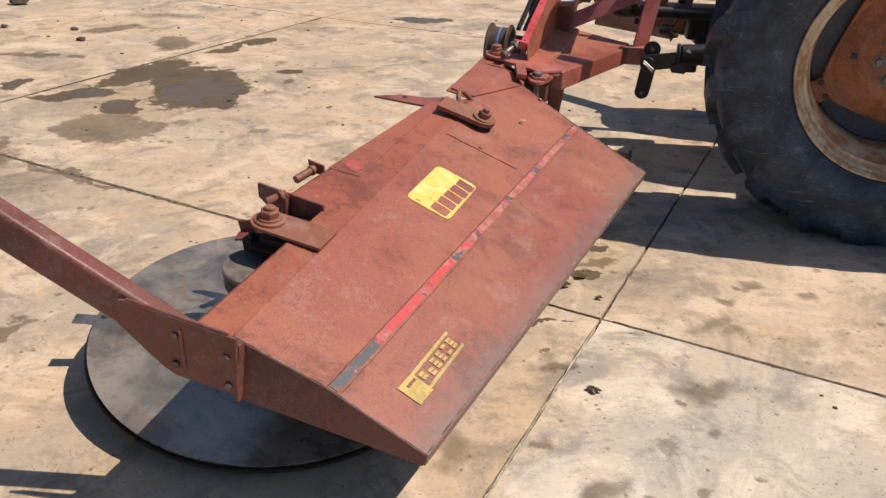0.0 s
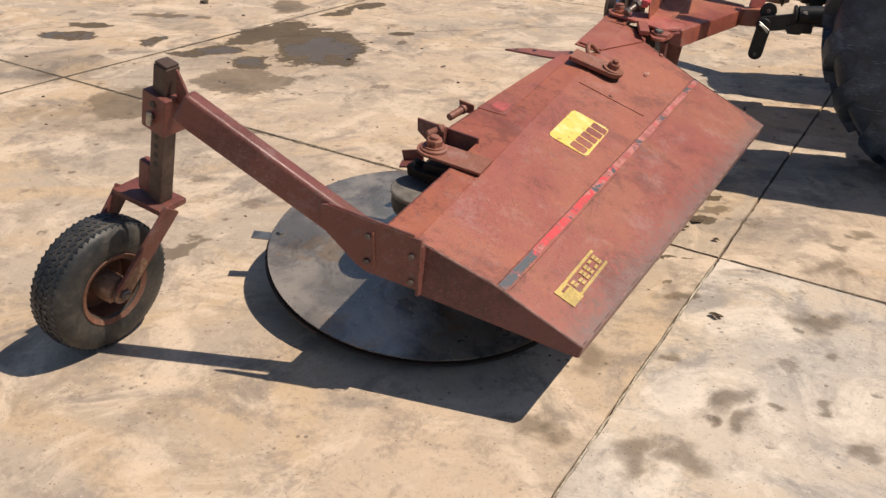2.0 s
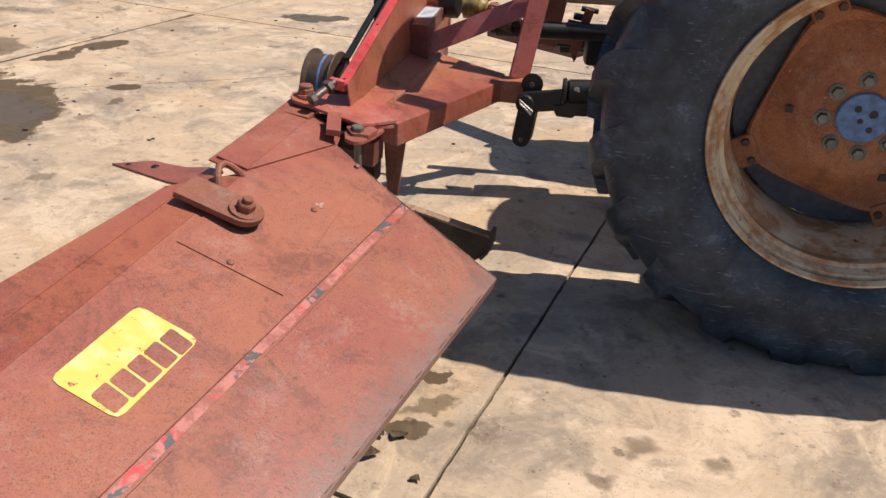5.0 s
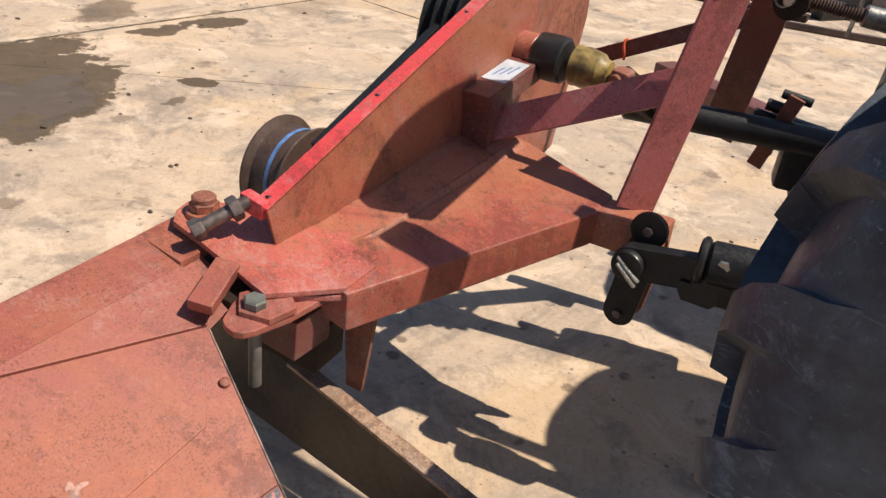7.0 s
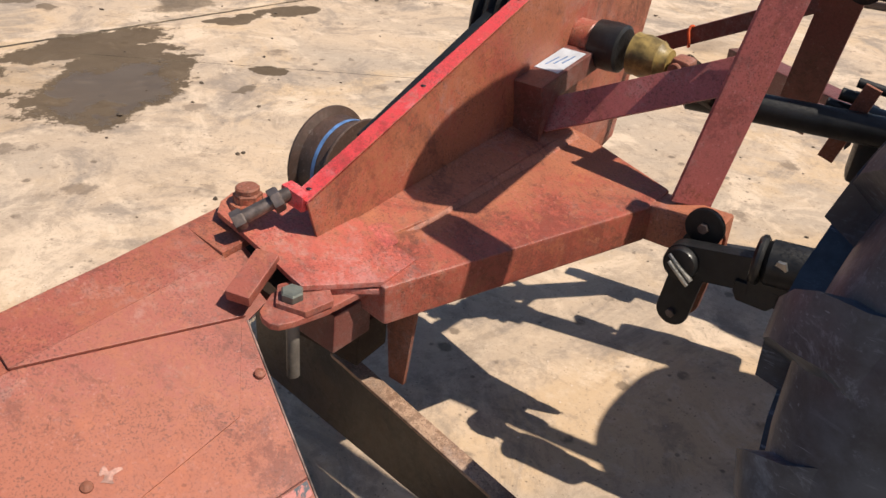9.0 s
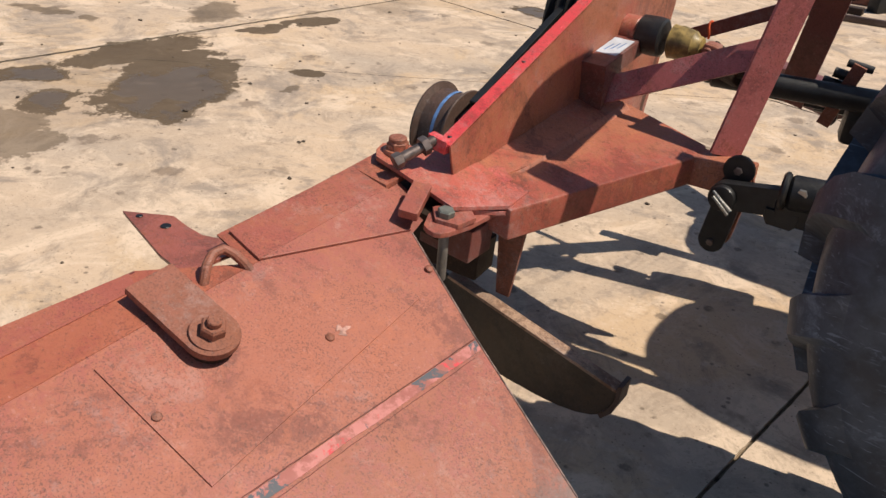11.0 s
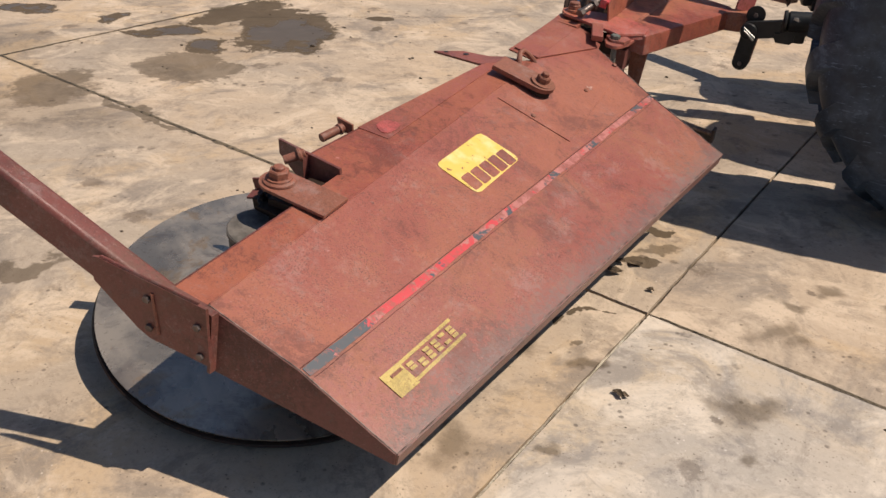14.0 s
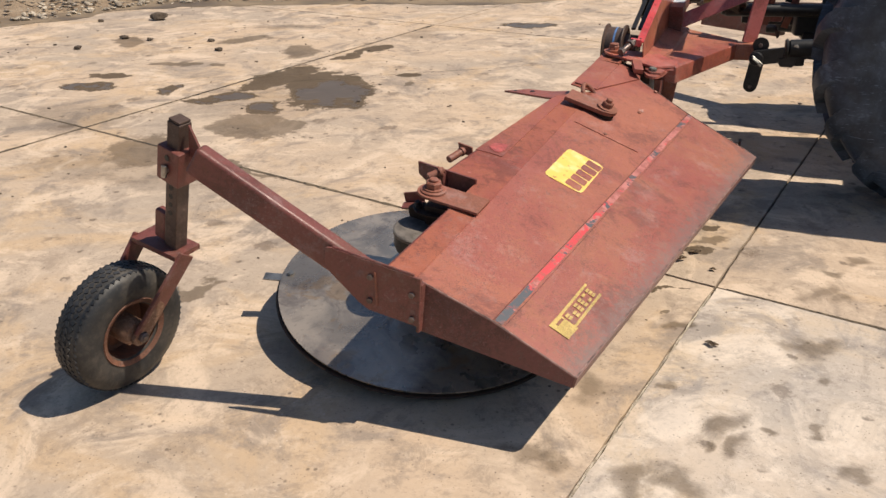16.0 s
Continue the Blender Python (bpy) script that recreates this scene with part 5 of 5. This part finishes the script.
part("thread", lathe(ridges, tl(-0.075), tl(0.08) - tl(-0.075), 20), RUSTB, tractor, "dark greasy screw thread")
part("top_link", merge(rod(tl(0.06), tl(0.62), 0.026, 20), rod(tl(-0.11), tl(-0.07), 0.024, 16)), STEEL, tractor, "steel turnbuckle top link")
part("locking_bar", bar(tl(0.052) + Vector((0, 0, 0.075)), tl(0.040) - Vector((0, 0, 0.055)), 0.012, 0.010, E_U, 0.002), STEEL, tractor, "flat steel locking bar")
ring_c = tl(-0.105) - E_V * 0.06
part("clip_ring", sweep([ring_c + 0.017 * (E_U * math.cos(a) + Vector((0, 0, math.sin(a)))) for a in np.linspace(0, 6.1, 18)], 0.0028, 8), STEEL, tractor, "bright wire clip ring")
# unseen seat and post, shaped to cast the round shadow on the slabs
part("seat", prism([tw(1.02 + 0.45 * math.copysign(abs(math.cos(a)) ** 0.75, math.cos(a)), 4.895 + 0.36 * math.copysign(abs(math.sin(a)) ** 0.75, math.sin(a)), 1.50) for a in np.linspace(0, 2 * math.pi, 49)[:-1]], (0, 0, -0.12), 0.03), BLACK, tractor, "unseen rounded black seat added to cast a ground shadow")
part("seat_post", rod(tw(1.0, 4.88, 1.00), tw(1.0, 4.88, 1.40), 0.07, 20), NAVY, tractor)
# drive shaft
part("shaft_guard", merge(lathe([(0.040, 0.0), (0.052, 0.006), (0.050, 0.02), (0.052, 0.035), (0.044, 0.075), (0.034, 0.085), (0.030, 0.10)], tw(-0.525, 4.715, 0.868), E_U, 32)), YELLOW, tractor, "worn yellow shaft guard cone")
part("universal_joint", merge(box((0.05, 0.06, 0.05), along(tw(-0.42, 4.72, 0.866), tw(-0.37, 4.722, 0.860), (0, 0, 1)), 0.012), rod(tw(-0.40, 4.68, 0.863), tw(-0.40, 4.76, 0.863), 0.016, 12)), RUST, tractor)
part("shaft_yoke", merge(bar(tw(-0.405, 4.725, 0.862), tw(-0.355, 4.770, 0.815), 0.075, 0.035, E_U, 0.008), bar(tw(-0.370, 4.760, 0.830), tw(-0.345, 4.845, 0.775), 0.070, 0.075, (0, 0, 1), 0.012), rod(tw(-0.42, 4.800, 0.790), tw(-0.29, 4.800, 0.805), 0.020, 14)), SHADE_RUST, tractor, "dark greasy shaft yoke")

# ---- ground ----
bm = bmesh.new()
bmesh.ops.create_grid(bm, x_segments=8, y_segments=8, size=900)
bmesh.ops.translate(bm, verts=bm.verts, vec=(0, 0, -0.06))
me = bpy.data.meshes.new("ground")
bm.to_mesh(me)
bm.free()
me.materials.append(EARTH)
ground = tagged(new("ground", me), "pale dusty earth yard reaching the horizon", "ground", kind="structure")

pavement = thing("pavement", (0, 0, 0), "stained and dusty concrete slab yard with dirt-filled joints", "pavement", kind="structure")
XS = [-13.5, -9.22, -4.885, -0.545, 3.80, 8.15, 12.5]
YS = [-10.5, -6.12, -1.73, 2.665, 7.06, 11.45, 15.85]
part("joint_bed", box((26.2, 26.5, 0.04), Matrix.Translation((-0.5, 2.67, -0.033)), 0), JOINT, pavement, smooth=False)
for x0, x1 in zip(XS, XS[1:]):
    for y0, y1 in zip(YS, YS[1:]):
        gl, gr = (0.0062 if abs(x + 0.545) < 0.1 else 0.0095 for x in (x0, x1))
        gy = 0.0046 if x0 > -1 else 0.0085
        k0, k1 = -0.030 * (y0 - 2.665), -0.030 * (y1 - 2.665)
        corners = [(x0 + k0 + gl, y0 + gy), (x1 + k0 - gr, y0 + gy), (x1 + k1 - gr, y1 - gy), (x0 + k1 + gl, y1 - gy)]
        rim = []
        for (ax, ay), (bx, by) in zip(corners, corners[1:] + corners[:1]):
            for k in range(130):
                px, py = ax + (bx - ax) * k / 130, ay + (by - ay) * k / 130
                j = 0.0045 * noise.noise(Vector((px * 3.1, py * 3.1, 1.0))) + 0.003 * noise.noise(Vector((px * 11, py * 11, 5.0))) + 0.0035 * noise.noise(Vector((px * 37, py * 37, 9.0)))
                rim.append((px + j, py - j, 0))
        b = prism(rim, (0, 0, -0.03), 0)
        part("slab", b, CONCRETE_GREY if x0 > -1 and y1 < 3 else CONCRETE, pavement, smooth=False)

crack = [Vector((-4.6 + 3.4 * k / 24, 4.330 + 3.466 * k / 24 + 0.012 * noise.noise(Vector((k * 0.7, 3.0, 0.0))), 0.0)) for k in range(25)]
part("crack", prism([p + Vector((0, 0.0025, 0.0008)) for p in crack] + [p + Vector((0, -0.0025, 0.0008)) for p in crack[::-1]], (0, 0, -0.004), 0), JOINT, pavement, "hairline crack in a slab", smooth=False)
xj = lambda y: -0.545 - 0.030 * (y - 2.665)
sand_l, sand_r = [], []
for k in range(161):
    y = -1.7 + 4.3 * k / 160
    a, b = noise.noise(Vector((k * 0.37, 1.0, 0))), noise.noise(Vector((k * 0.41, 7.0, 0)))
    sand_l.append((xj(y) - 0.0030 - 0.006 * a, y, 0.0004))
    sand_r.append((xj(y) + 0.0030 + 0.006 * b, y, 0.0004))
part("joint_sand", prism(sand_l + sand_r[::-1], (0, 0, -0.02), 0), SAND, pavement, "pale gritty sand filling a joint", smooth=False)


def joint_dirt(p0, p1, half, seed):
    """A ragged strip of dirt caught along a joint, with bare stretches."""
    p0, p1 = Vector(p0), Vector(p1)
    d = (p1 - p0).normalized()
    o = Vector((-d.y, d.x, 0))
    n = int((p1 - p0).length / 0.018)
    l, r = [], []
    for k in range(n + 1):
        p = p0.lerp(p1, k / n)
        wide = half * (0.45 + 0.8 * noise.noise(Vector((k * 0.045, seed, 0))))
        a = max(0.0006, wide * (1 + 1.3 * noise.noise(Vector((k * 0.41, seed + 3, 0)))))
        b = max(0.0006, wide * (1 + 1.3 * noise.noise(Vector((k * 0.37, seed + 8, 0)))))
        l.append(p + o * (a + 0.004) + Vector((0, 0, 0.0012)))
        r.append(p - o * (b + 0.004) + Vector((0, 0, 0.0012)))
    bm = bmesh.new()
    rows = [(bm.verts.new(a), bm.verts.new(a.lerp(b, 0.5) + Vector((0, 0, 0.004))), bm.verts.new(b)) for a, b in zip(l, r)]
    for A, B in zip(rows, rows[1:]):
        bm.faces.new((A[0], A[1], B[1], B[0]))
        bm.faces.new((A[1], A[2], B[2], B[1]))
    part("joint_dirt", bm, JOINT, pavement, "brown dirt caught along a joint", smooth=False)


xfar = lambda y: -4.885 - 0.030 * (y - 2.665)
joint_dirt((xfar(-0.5), -0.5, 0), (xfar(7.0), 7.0, 0), 0.020, 1.0)
joint_dirt((-9.0, 2.665, 0), (-1.7, 2.665, 0), 0.016, 4.0)
joint_dirt((-0.50, 2.665, 0), (3.0, 2.665, 0), 0.006, 9.0)


# loose bits on the slabs
def stone(x, y, r, seed):
    rr = random.Random(seed)
    b = bmesh.new()
    bmesh.ops.create_icosphere(b, subdivisions=2 if r > 0.025 else 1, radius=r)
    for v in b.verts:
        v.co *= 0.75 + 0.5 * noise.noise(v.co / r * 1.1 + Vector((seed * 1.7, 0, 0))) + 0.14 * rr.random()
        v.co.x *= 1.25
        v.co.z *= 0.5
    lo = min(v.co.z for v in b.verts)
    bmesh.ops.translate(b, verts=b.verts, vec=(x, y, -lo - 0.002))
    return b


def single(name, bm, mat, label, category, group=""):
    me = bpy.data.meshes.new(name)
    c = sum((v.co for v in bm.verts), Vector()) / len(bm.verts)
    c.z = min(v.co.z for v in bm.verts)
    bmesh.ops.translate(bm, verts=bm.verts, vec=-c)
    bmesh.ops.recalc_face_normals(bm, faces=bm.faces)
    bm.to_mesh(me)
    bm.free()
    me.materials.append(mat)
    me.polygons.foreach_set("use_smooth", [True] * len(me.polygons))
    me.set_sharp_from_angle(angle=radians(40))
    ob = new(name, me)
    ob.location = c
    return tagged(ob, label, category, group)


for i, (x, y, r) in enumerate([(-8.14, 5.81, 0.13), (-8.65, 5.38, 0.05), (-7.42, 4.27, 0.055), (-7.47, 4.85, 0.06), (-7.14, 4.92, 0.05), (-6.52, 5.20, 0.05), (-6.08, 4.92, 0.055), (-6.45, 4.87, 0.022), (-7.0, 5.4, 0.018), (-5.8, 5.8, 0.022), (-6.7, 5.7, 0.016), (-2.6, 3.1, 0.012), (-2.2, 3.6, 0.013), (-2.0, 3.2, 0.010)]):
    single("stone", stone(x, y, r * 0.78, i + 3), STONE, "small dark dirt clod lying on the concrete", "stone", "loose stones")


# crumbs of dirt strewn over the slabs
rg = random.Random(23)
crumbs = []
for k in range(420):
    x, y = rg.uniform(-8.5, 0.9), rg.uniform(0.6, 8.0)
    if noise.noise(Vector((x * 0.6, y * 0.6, 2.0))) + 0.5 * rg.random() < 0.22:
        continue
    crumbs.append(stone(x, y, rg.uniform(0.003, 0.006) + 0.010 * rg.random() ** 5 + 0.0008 * max(0.0, -x), 300 + k))
tagged(single("grit", merge(*crumbs), STONE, "dark crumbs of dirt strewn over the concrete", "grit"), kind="stuff")


# dry scraps by the mower
def curl(p, size, seed):
    """A small curled dry leaf."""
    rr = random.Random(seed)
    b = bmesh.new()
    n = 9
    rows = []
    for i in range(n):
        t = i / (n - 1)
        w = size * 0.32 * math.sin(math.pi * (0.08 + 0.84 * t)) * (0.8 + 0.4 * rr.random())
        c = Vector((size * (t - 0.5), 0.15 * size * math.sin(5 * t + seed), 0.004 + 0.22 * size * (t - 0.45) ** 2 * 2))
        rows.append([b.verts.new(Vector(p) + c + Vector((0, k * w, abs(k) * w * 0.7))) for k in (-1, -0.4, 0.4, 1)])
    for A, B in zip(rows, rows[1:]):
        for k in range(3):
            b.faces.new((A[k], A[k + 1], B[k + 1], B[k]))
    r = bmesh.ops.solidify(b, geom=b.faces[:], thickness=0.0012)
    return b


LEAF = plain("dry_brown_leaf", (0.16, 0.115, 0.075), 0.8, 0.0, 0.5, 60)
for i, (x, y, sz) in enumerate([(-0.425, 2.215, 0.040), (-0.408, 2.225, 0.026), (-0.76, 2.83, 0.065), (-0.72, 2.93, 0.05), (-0.78, 2.90, 0.055), (-0.60, 2.80, 0.03)]):
    single("dry_leaf", curl((x, y, 0.0), sz, i), LEAF, "small curled dry brown leaf on the concrete", "leaf", "dry leaves")

# muddy fringe, gravel bank and scrap beyond the slabs
EDGE = [(-10.4, 0.5), (-9.9, 3.0), (-9.45, 4.59), (-9.18, 5.06), (-9.12, 5.63), (-9.0, 6.2), (-8.55, 6.7), (-7.9, 7.2), (-6.9, 7.7), (-5.9, 8.2), (-5.1, 8.7), (-4.5, 9.4), (-4.0, 10.4), (-3.9, 12.5)]


def fringe(width, z0, z1, nw, jag, seed, rise=0.0):
    b = bmesh.new()
    pts = []
    for (x0, y0), (x1, y1) in zip(EDGE, EDGE[1:]):
        for k in range(12):
            pts.append(Vector((x0 + (x1 - x0) * k / 12, y0 + (y1 - y0) * k / 12, 0)))
    rows = []
    for i, p in enumerate(pts):
        d = pts[min(i + 1, len(pts) - 1)] - pts[max(i - 1, 0)]
        o = Vector((-d.y, d.x, 0)).normalized()
        row = []
        for j in range(nw + 1):
            t = j / nw
            q = p + o * (jag * (noise.noise(p * 1.7 + Vector((seed, 0, 0))) + 0.6 * noise.noise(p * 5)) * (1 - t) + width * t)
            q.z = z0 + (z1 - z0) * t + rise * t * (noise.noise(q * 2.2) * 0.5 + noise.noise(q * 6) * 0.25)
            row.append(b.verts.new(q))
        rows.append(row)
    for A, B in zip(rows, rows[1:]):
        for j in range(nw):
            b.faces.new((A[j], B[j], B[j + 1], A[j + 1]))
    return b


def mud_mat():
    m = Mat("wet_brown_mud", 0.3)
    n = m.noise(1.2, 6, 0.6)
    c = m.mix(m.step(n, 0.35, 0.6), (0.12, 0.086, 0.054), (0.25, 0.185, 0.118))
    return m.done(c, m.step(n, 0.40, 0.55, 0.55, 0.9), m.bump(m.noise(18, 5), 0.15, 0.01))


single("mud_puddle", fringe(1.3, 0.004, 0.006, 4, 0.22, 2), mud_mat(), "shallow brown puddle along the edge of the slabs", "puddle")
bank = single("gravel_bank", fringe(7.0, -0.02, 0.55, 26, 0.2, 9, 0.25), EARTH, "rough earth and gravel bank beside the slabs", "gravel")
bank.location += Vector((-0.25, 0.30, 0.0))
tagged(bank, kind="stuff")
rng = random.Random(11)
bits = []
for k in range(1100):
    i = rng.randrange(1, 10)
    t = rng.random()
    x = EDGE[i][0] + (EDGE[i + 1][0] - EDGE[i][0]) * t
    y = EDGE[i][1] + (EDGE[i + 1][1] - EDGE[i][1]) * t
    o = 0.35 + rng.random() ** 1.3 * 2.6
    b = stone(x - o * 0.65, y + o * 0.75, 0.016 + 0.036 * rng.random() ** 2, k)
    bmesh.ops.translate(b, verts=b.verts, vec=(0, 0, max(0.0, (o - 0.35) * 0.085)))
    bits.append(b)
GRAVEL = dirt("mixed_gravel", (0.60, 0.52, 0.41), (0.22, 0.17, 0.125))
tagged(single("gravel", merge(*bits), GRAVEL, "loose grey and brown gravel on the bank", "gravel"), kind="stuff")


def scrap(name, p0, p1, w, h, mat, label):
    single(name, bar(p0, p1, w, h, (0, 0, 1), 0.004), mat, label, "scrap", "scrap heap")


scrap("steel_bar", (-2.95, 9.62, 0.03), (-1.2, 10.25, 0.03), 0.05, 0.05, RUSTB, "long rusty steel bar lying on the concrete")
scrap("steel_bar", (-3.6, 9.98, 0.03), (-2.6, 10.15, 0.03), 0.10, 0.06, SHADE_RUST, "short dark steel channel on the concrete")
scrap("plank", (-3.3, 10.6, 0.05), (-1.6, 10.9, 0.05), 0.20, 0.10, RUST, "weathered brown plank on the concrete")
scrap("plank", (-2.8, 10.9, 0.12), (-0.9, 11.2, 0.12), 0.18, 0.24, CONCRETE, "grey concrete sleeper on the ground")
scrap("steel_bar", (-2.6, 10.35, 0.10), (-2.2, 11.4, 0.14), 0.12, 0.2, BLACK, "black steel box section on the heap")
scrap("steel_bar", (-2.2, 10.9, 0.27), (-0.6, 11.3, 0.27), 0.06, 0.05, DECAL, "yellow painted steel bar on the heap")
for k in range(14):
    r2 = random.Random(50 + k)
    x, y = -2.9 + 2.6 * r2.random(), 10.5 + 1.3 * r2.random()
    a = r2.random() * 3.1
    scrap("steel_rod", (x, y, 0.02), (x + math.cos(a) * 0.7, y + math.sin(a) * 0.3, 0.02), 0.05, 0.04, (RUST, SHADE_RUST, STEEL, RUSTB)[k % 4], "tangled rusty steel offcut on the heap")
